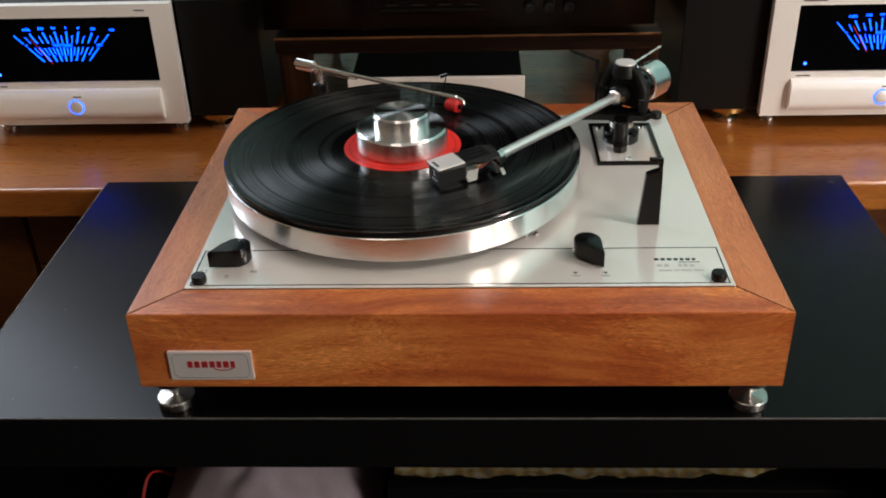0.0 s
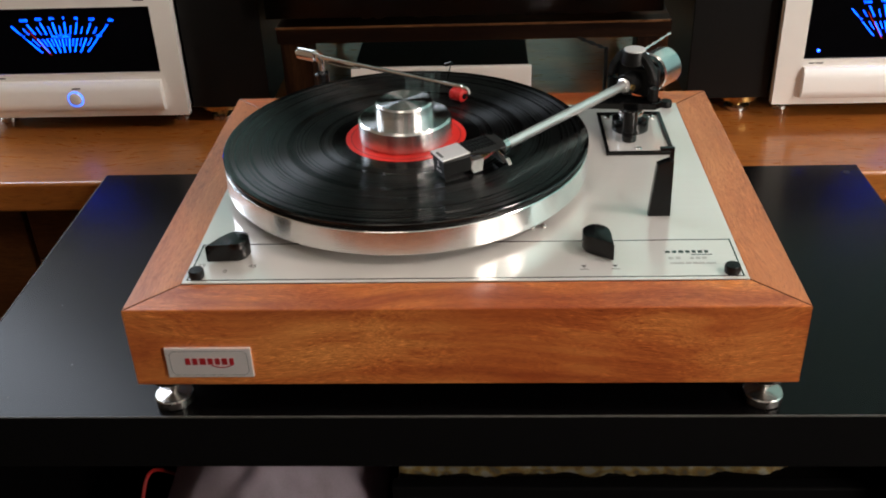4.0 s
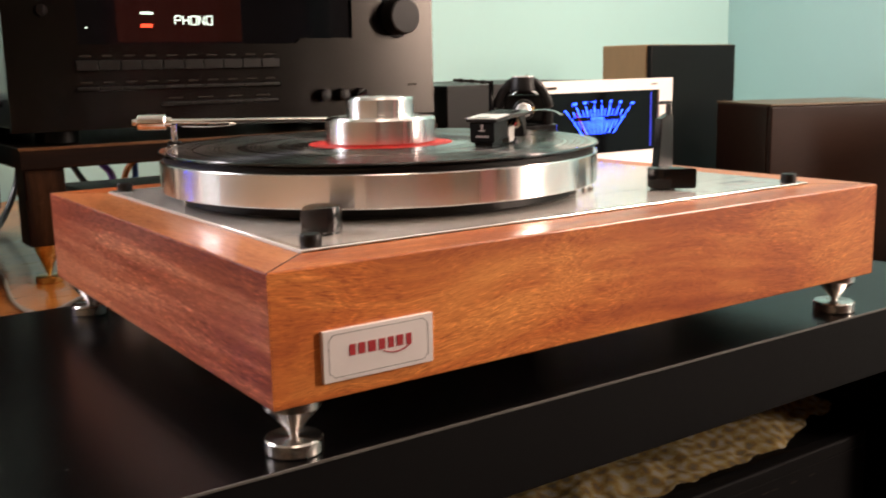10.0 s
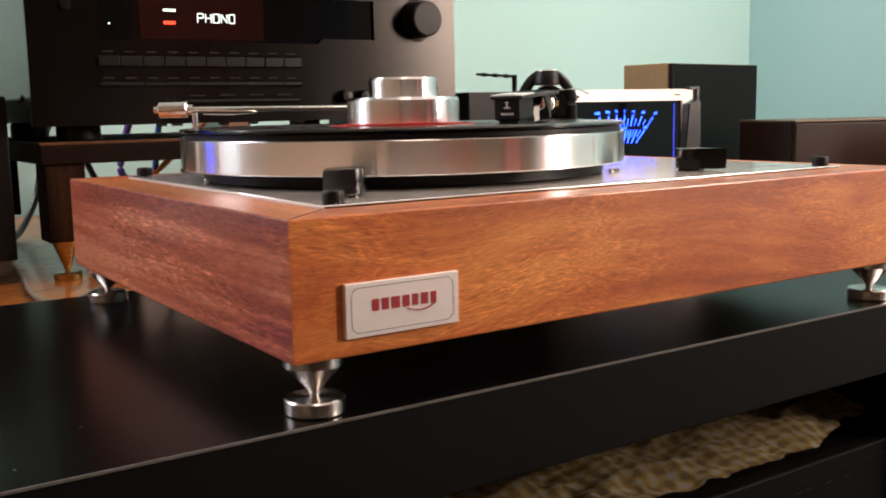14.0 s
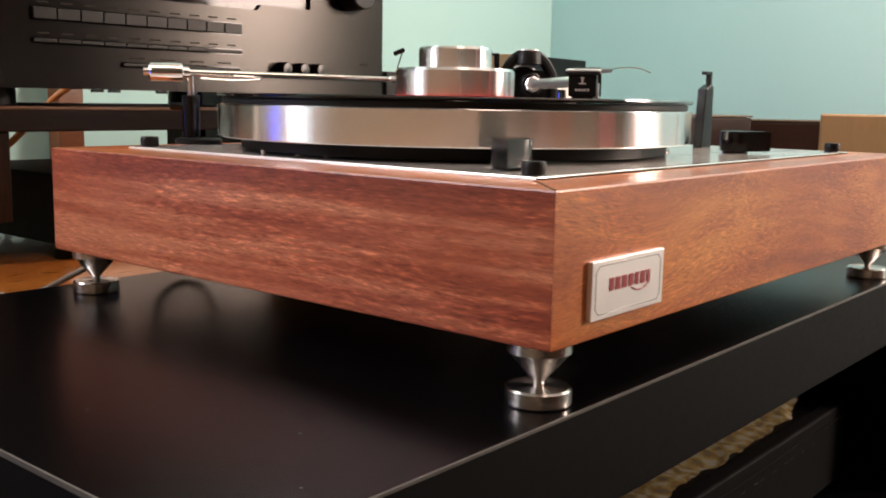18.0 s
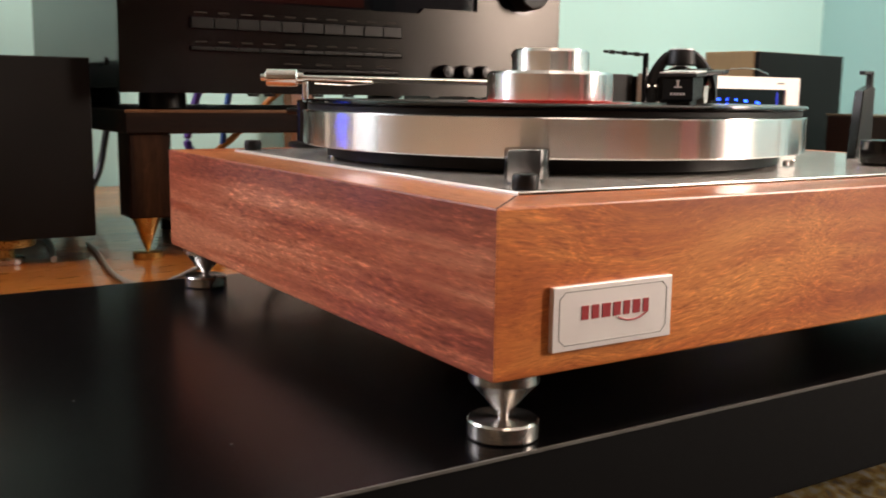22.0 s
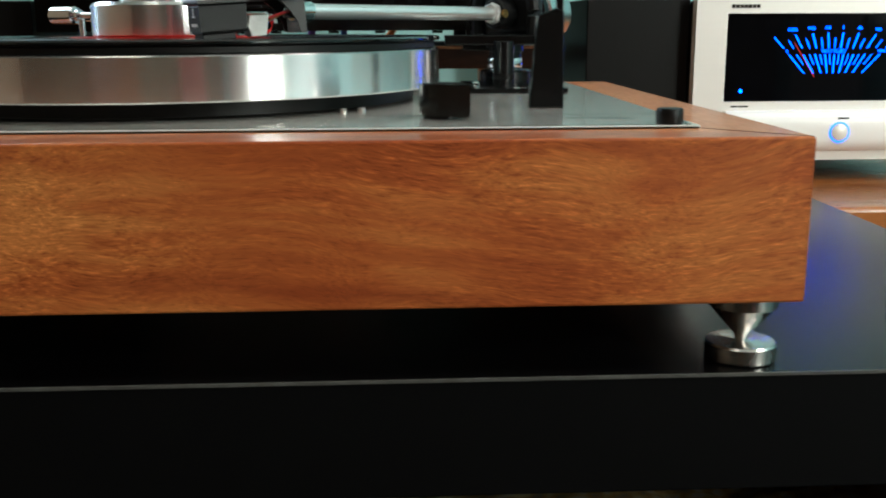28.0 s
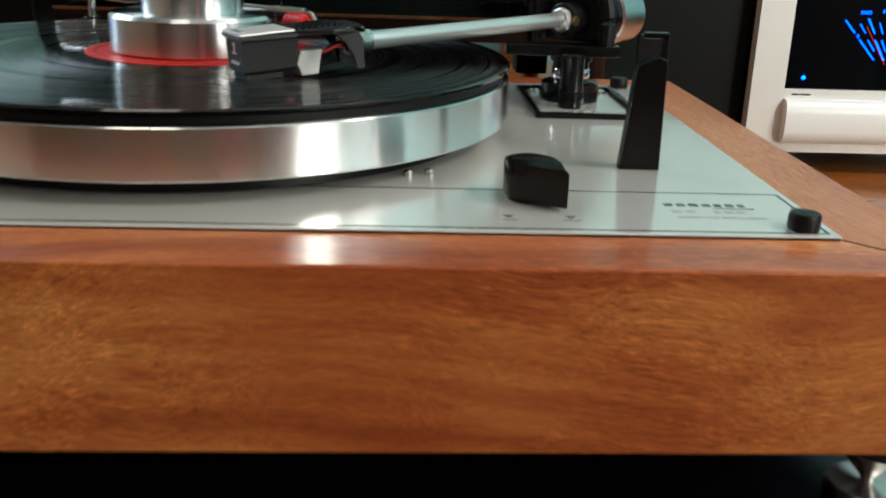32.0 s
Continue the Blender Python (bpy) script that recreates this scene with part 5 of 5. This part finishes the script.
for lx in (SX0 + 0.0195, SX1 - 0.0195):
    for ly in (SY0 + 0.0205, SY1 - 0.0205):
        upright_leg = Matrix.Translation((lx, ly, 0.026)) @ Matrix.Rotation(-math.pi / 2, 4, "Y")
        leg = part("leg", box(0.0, SZ0 - 0.026, -0.0175, 0.0175, -0.0175, 0.0175, 0.0012), DARK_OAK, shelf, "square dark oak leg", at=upright_leg)
        m = Matrix.Translation((lx, ly, 0))
        part("cone", lathe([(0.0012, CZ + 0.006), (0.0118, 0.0242), (0.0122, 0.0250), (0.0122, 0.0260)], 28), BRASS, leg, "brass cone", True, m)
        part("pad", lathe([(0.0118, CZ), (0.0124, CZ + 0.0006), (0.0124, CZ + 0.0054), (0.0115, CZ + 0.0060)], 28), BRASS, leg, "brass pad", True, m)

receiver = thing("av_receiver", "black brushed-metal receiver with a lit red and white display", "receiver", (-0.008, 0.72, SZ1))
RX0, RX1, RZ0, RZ1, RY = -0.2280, 0.2112, 0.1290, 0.3000, 0.5180
part("case", box(RX0 + 0.002, RX1 - 0.002, RY + 0.0082, 0.872, RZ0 + 0.003, RZ1 - 0.002, 0.002), CASE_BLACK, receiver, "black sheet metal case")
DX0, DX1, DZ0, DZ1 = -0.1660, 0.1110, 0.2040, 0.2480
face = window_panel(RX0, RX1, RZ0, RZ1, [(DX0, DZ0), (0.046, DZ0), (0.0510, 0.2092), (DX1, 0.2092), (DX1, DZ1), (DX0, DZ1)], RY, RY + 0.008)
front = part("front_panel", face, BLACK_BRUSHED, receiver, "brushed dark front panel")
display = part("display", box(DX0, DX1, RY + 0.0035, RY + 0.0060, DZ0, DZ1), BLACK_GLASS, receiver, "dark glass display window")
# Thin emissive panel paints the reddish reflection across the glass.
part("reflected_red", box(-0.1300, -0.0100, RY + 0.0032, RY + 0.0034, 0.2060, 0.2470), RED_REFLECTION, display, "dim red reflection in the display glass, put in as faint emission")
SEGMENTS = {"a": (0, 2, 1, 2), "b": (1, 1, 1, 2), "c": (1, 0, 1, 1), "d": (0, 0, 1, 0), "e": (0, 0, 0, 1), "f": (0, 1, 0, 2), "g": (0, 1, 1, 1), "m": (0, 2, 1, 0)}
for k, strokes in enumerate(("abefg", "bcefg", "abcdef", "bcefm", "abcdef")):
    glyph, gx = bmesh.new(), -0.0757 + 0.0077 * k
    for stroke in strokes:
        ax, az, bx, bz = SEGMENTS[stroke]
        rod((gx + 0.0054 * ax, RY + 0.0030, 0.2219 + 0.0039 * az), (gx + 0.0054 * bx, RY + 0.0030, 0.2219 + 0.0039 * bz), 0.0005, 6, bm=glyph)
    part("display_letter", glyph, WHITE_GLOW, display, "white glowing segment letter of the word PHONO")
part("indicator", box(-0.1080, -0.0962, RY + 0.0030, RY + 0.0034, 0.2308, 0.2330), WHITE_GLOW, display, "white indicator bar")
part("indicator", box(-0.1082, -0.0970, RY + 0.0030, RY + 0.0034, 0.2192, 0.2222), RED_GLOW, display, "red indicator bar")
part("indicator", box(-0.1580, -0.1565, RY + 0.0030, RY + 0.0034, 0.2180, 0.2192), WHITE_GLOW, display)


def button_row(x0, x1, z0, z1, count, gap=0.0006):
    slot = part("button_slot", box(x0 - 0.0012, x1 + 0.0012, RY - 0.0003, RY + 0.0004, z0 - 0.0010, z1 + 0.0010), BLACK_GLASS, receiver)
    w = (x1 - x0) / count
    for i in range(count):
        part("button", box(x0 + w * i + gap / 2, x0 + w * (i + 1) - gap / 2, RY - 0.0028, RY - 0.0002, z0, z1, 0.0006), BUTTON_GREY, slot)
        part("caption", word_bars(x0 + w * i + w * 0.22, RY, z1 + 0.0034, (w * 0.5,), 0.0011, 0, True, None, 0.0002), PALE_PRINT, slot)


button_row(-0.1705, 0.0265, 0.1810, 0.1900, 10)
button_row(-0.1705, 0.0265, 0.1635, 0.1668, 10)
button_row(-0.0950, 0.0235, 0.1480, 0.1508, 4)
for kx in (0.0720, 0.0935, 0.1150):
    part("tone_knob", lathe([(0.0062, 0.0), (0.0066, 0.0008), (0.0060, 0.0110), (0.0052, 0.0120), (0.0, 0.0122)], 28, None, upright(kx, RY, 0.1520)), BLACK_PLASTIC, receiver, "small black tone knob", True)
dial = part("volume_dial", lathe([(0.0175, 0.0), (0.0190, 0.0010), (0.0180, 0.0190), (0.0165, 0.0205), (0.0, 0.0208)], 56, None, upright(0.1640, RY - 0.0005, 0.2310)), BLACK_RUBBER, receiver, "large black volume dial", True)
part("dial_ring", ring_band(0.0195, 0.0222, 0.0, 0.0010, 56), BLACK_GLASS, dial, "dark ring recess", False, upright(0.1640, RY, 0.2310))
part("maker_mark", word_bars(0.178, RY, 0.1590, (0.003, 0.003, 0.004), 0.0020, 0.0005, True), PALE_PRINT, front)
part("power_button", lathe([(0.0052, 0.0), (0.0050, 0.0040), (0.0, 0.0044)], 24, None, upright(-0.1950, RY, 0.2330)), BLACK_PLASTIC, receiver, "", True)
part("caption", word_bars(-0.2020, RY, 0.2420, (0.013,), 0.0013, 0, True), PALE_PRINT, front)
for sz, sy in ((0.1540, 0.565), (0.1540, 0.83), (0.255, 0.565)):
    part("case_screw", lathe([(0.0036, 0.0), (0.0030, 0.0016), (0.0, 0.0018)], 16, None, Matrix.Translation((RX0 + 0.002, sy, sz)) @ Matrix.Rotation(-math.pi / 2, 4, "Y")), BLACK_PLASTIC, receiver, "", True)
part("side_slot", box(RX0 + 0.0015, RX0 + 0.0022, 0.58, 0.70, 0.150, 0.1525), BLACK_GLASS, receiver)
for fx in (-0.175, 0.165):
    for fy in (0.582, 0.800):
        m = Matrix.Translation((fx, fy, 0))
        foot = part("foot", lathe([(0.0190, SZ1), (0.0200, SZ1 + 0.001), (0.0200, RZ0 - 0.002), (0.0185, RZ0 + 0.003)], 36), BLACK_RUBBER, receiver, "round black foot", True, m)
for tx in (-0.12, -0.105, -0.06, -0.03, 0.02, 0.06, 0.11, 0.15):
    part("under_tab", box(tx, tx + 0.009, RY + 0.001, RY + 0.006, RZ0 - 0.0022, RZ0 - 0.0001), BLACK_PLASTIC, receiver)

post = thing("wooden_post", "narrow brown wooden post standing against the wall behind the shelf", "post", (0.2265, 1.19, CZ))
part("upright", box(0.2065, 0.2465, 1.172, 1.204, CZ + 0.0002, 0.300, 0.0015), CHERRY_DARK, post)

# silver phono stage under the shelf
stage = thing("phono_preamplifier", "small silver-fronted box under the equipment shelf", "preamplifier", (-0.04, 0.62, CZ))
part("case", box(-0.138, 0.066, 0.5400, 0.74, 0.001, 0.0600, 0.0015), BLACK_METAL, stage, "matt black case")
sf = part("front_panel", box(-0.1400, 0.069, 0.5330, 0.5398, -0.001, 0.0632, 0.0012), SILVER, stage, "plain silver front panel")
letter_bars(-0.133, 0.5330, 0.0490, (0.004, 0.005, 0.004, 0.006, 0.004), 0.0040, 0.0006, BLACK_PRINT, sf, True)
part("button", lathe([(0.0040, 0.0), (0.0036, 0.0026), (0.0, 0.0028)], 20, None, upright(-0.110, 0.533, 0.018)), CHROME, stage, "", True)
for fx in (-0.13, 0.05):
    for fy in (0.555, 0.72):
        part("foot", lathe([(0.008, CZ), (0.009, CZ + 0.001), (0.009, 0.001)], 20), BLACK_RUBBER, stage, "", True, Matrix.Translation((fx, fy, 0)))

# ---- things further back ----


def slanted_box(name, near, far, depth, z0, z1, material, side_material, label, category, top_material=None):
    """A cabinet whose front runs from near to far in plan; its side is of another veneer."""
    ax, ay = near
    d = Vector((far[0] - ax, far[1] - ay, 0))
    m = Matrix.Translation((ax, ay, z0)) @ Matrix.Rotation(math.atan2(d.y, d.x), 4, "Z")
    root = thing(name, label, category, ((near[0] + far[0]) / 2, (near[1] + far[1]) / 2, z0))
    part("cabinet", box(0, d.length, 0.0102, depth, 0, z1 - z0, 0.002), side_material, root, at=m)
    part("front", box(0.001, d.length - 0.001, 0, 0.0098, 0.001, z1 - z0 - 0.001, 0.002), material, root, at=m)
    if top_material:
        part("top", box(-0.001, d.length + 0.001, -0.001, depth + 0.001, z1 - z0 + 0.0002, z1 - z0 + 0.0035, 0.0008), top_material, root, "thin top, coloured paler for the wall reflected at a grazing angle", at=m)
    return root


slanted_box("loudspeaker", (0.850, 0.800), (1.105, 0.830), 0.105, FLOOR_Z, 0.2070, BLACK_METAL, LIGHT_WOOD, "loudspeaker with a black front and light wood sides", "loudspeaker")
slanted_box("wooden_chest", (0.905, 0.596), (1.140, 0.506), 0.168, FLOOR_Z, 0.1055, CHEST_WOOD, CHEST_WOOD, "dark brown wooden chest with a smooth paler top", "chest", CHEST_TOP_SHEEN)
slanted_box("low_cupboard", (1.205, 0.560), (1.310, 0.280), 0.12, FLOOR_Z, 0.0980, CHEST_WOOD, CHEST_WOOD, "low dark brown wooden cupboard with a paler top", "cupboard", CHEST_TOP_SHEEN)
slanted_box("oak_box", (1.041, 0.352), (1.150, 0.040), 0.12, FLOOR_Z, 0.1150, LIGHT_WOOD, LIGHT_WOOD, "light oak veneered box", "box")

# ---- under the table ----
player = thing("disc_player", "black equipment box on the table's lower shelf", "player", (0.13, 0.2, -0.215))
part("case", box(-0.062, 0.345, 0.080, 0.36, -0.208, -0.140, 0.002), BLACK_METAL, player)
part("front_panel", box(-0.066, 0.349, 0.066, 0.0796, -0.210, -0.138, 0.002), TABLE_SIDE, player)
part("trim_line", box(-0.060, 0.343, 0.0652, 0.0658, -0.1500, -0.1488), DARK_GREY, player)
for k in range(9):
    part("mark_bar", box(0.100 + 0.020 * k + 0.004 * (k % 3), 0.108 + 0.020 * k + 0.004 * (k % 3), 0.0656, 0.0660, -0.1590, -0.1578), PALE_PRINT, player)
for fx in (-0.04, 0.32):
    for fy in (0.10, 0.34):
        part("foot", lathe([(0.012, -0.215), (0.013, -0.214), (0.013, -0.208)], 20), BLACK_RUBBER, player, "", True, Matrix.Translation((fx, fy, 0)))


def sheet(x0, x1, y0, y1, nx, ny, height, thick=0.002):
    bm = bmesh.new()
    grid = []
    for i in range(nx + 1):
        row = []
        for j in range(ny + 1):
            u, v = i / nx, j / ny
            x, y, z = height(u, v, x0 + (x1 - x0) * u, y0 + (y1 - y0) * v)
            row.append(bm.verts.new((x, y, z)))
        grid.append(row)
    for i in range(nx):
        for j in range(ny):
            bm.faces.new((grid[i][j], grid[i + 1][j], grid[i + 1][j + 1], grid[i][j + 1]))
    bmesh.ops.solidify(bm, geom=bm.faces[:], thickness=thick)
    return bm


def checked(u, v, x, y):
    n = noise.noise(Vector((x * 22, y * 30, 1.3))) * 0.009 + noise.noise(Vector((x * 55, y * 70, 4.0))) * 0.006 + noise.noise(Vector((x * 130, y * 120, 2.0))) * 0.002
    ragged = noise.noise(Vector((x * 30, 0.0, 7.0))) * 0.010 + noise.noise(Vector((x * 200, 0.0, 2.0))) * 0.002
    y += ragged * (1 - v) + 0.040 * max(0.0, u - 0.6) ** 1.5 / 0.253 * (1 - v)
    z = -0.1330 + n * (0.6 + 0.6 * v) + 0.012 * v ** 0.5 + 0.004
    return x, y, max(z, -0.1375)


cloth = thing("checked_cloth", "crumpled yellow and white checked cloth on the black box", "cloth", (0.13, 0.2, -0.138))
part("fabric", sheet(-0.060, 0.368, 0.074, 0.330, 116, 60, checked), CHECK_CLOTH, cloth, "", True)


def lilac(u, v, x, y):
    dome = math.sin(math.pi * min(max(u, 0), 1)) ** 0.6 * math.sin(math.pi * min(max(v, 0), 1)) ** 0.5
    n = noise.noise(Vector((x * 25, y * 25, 9.0))) * 0.018 + noise.noise(Vector((x * 60, y * 60, 3.0))) * 0.006
    return x, y, -0.213 + dome * (0.118 + n)


rag = thing("grey_cloth", "crumpled lilac-grey cloth on the lower shelf", "cloth", (-0.19, 0.15, -0.215))
part("fabric", sheet(-0.285, -0.080, 0.010, 0.260, 60, 60, lilac, 0.003), LILAC_CLOTH, rag, "", True)


def cable(name, label, points, r, material):
    c = thing(name, label, "cable", points[0])
    part("sheath", tube(points, r, 10), material, c, "", True)


cable("red_wire", "thin red wire under the table", [(-0.300, 0.060, -0.2135), (-0.292, 0.075, -0.170), (-0.285, 0.100, -0.150), (-0.270, 0.150, -0.213)], 0.0016, CABLE_RED)
cable("grey_cable", "thin grey cable lying on the sideboard", [(-0.2300, 0.640, CZ + 0.0022), (-0.2350, 0.580, CZ + 0.0022), (-0.2460, 0.500, CZ + 0.0022), (-0.2480, 0.445, CZ + 0.0022), (-0.2350, 0.415, CZ + 0.0022), (-0.2050, 0.402, 0.0060), (-0.1900, 0.388, 0.0180), (-0.1850, 0.370, 0.0320)], 0.0020, CABLE_GREY)
cable("black_cable", "black cable hanging behind the shelf leg", [(-0.128, 0.905, 0.135), (-0.134, 0.928, 0.110), (-0.139, 0.932, 0.077), (-0.149, 0.930, 0.035), (-0.175, 0.900, 0.000), (-0.200, 0.850, CZ + 0.004)], 0.0040, CABLE_BLACK)
cable("black_cable", "black cable sloping under the shelf", [(-0.100, 0.905, 0.135), (-0.085, 0.930, 0.085), (-0.069, 0.932, 0.050), (-0.045, 0.930, 0.015), (-0.030, 0.925, CZ + 0.004)], 0.0040, CABLE_BLACK)
cable("purple_cable", "purple cable hanging behind the receiver", [(-0.020, 0.905, 0.150), (-0.029, 0.930, 0.119), (-0.040, 0.932, 0.068), (-0.027, 0.930, 0.045), (-0.020, 0.93, CZ + 0.004)], 0.0048, CABLE_PURPLE)
cable("blue_cable", "blue cable hanging behind the receiver", [(0.014, 0.905, 0.150), (0.013, 0.930, 0.120), (0.006, 0.932, 0.067), (0.004, 0.93, 0.030), (0.002, 0.93, CZ + 0.004)], 0.0040, CABLE_BLUE)
cable("orange_cable", "orange cable hanging behind the receiver", [(0.085, 0.905, 0.140), (0.069, 0.930, 0.120), (0.040, 0.934, 0.090), (0.018, 0.932, 0.071), (-0.008, 0.930, 0.047), (-0.015, 0.930, CZ + 0.004)], 0.0040, CABLE_ORANGE)
cable("white_cable", "pale cable behind the shelf leg", [(-0.290, 0.760, CZ + 0.003), (-0.262, 0.700, CZ + 0.003), (-0.262, 0.640, CZ + 0.003), (-0.275, 0.560, CZ + 0.003)], 0.0026, CABLE_GREY)
cable("black_cable", "black cable looping down under the plinth", [(-0.172, 0.3650, 0.0275), (-0.166, 0.3655, 0.0125), (-0.147, 0.3660, 0.0045), (-0.128, 0.3655, 0.0125), (-0.118, 0.3650, 0.0275)], 0.0026, CABLE_BLACK)
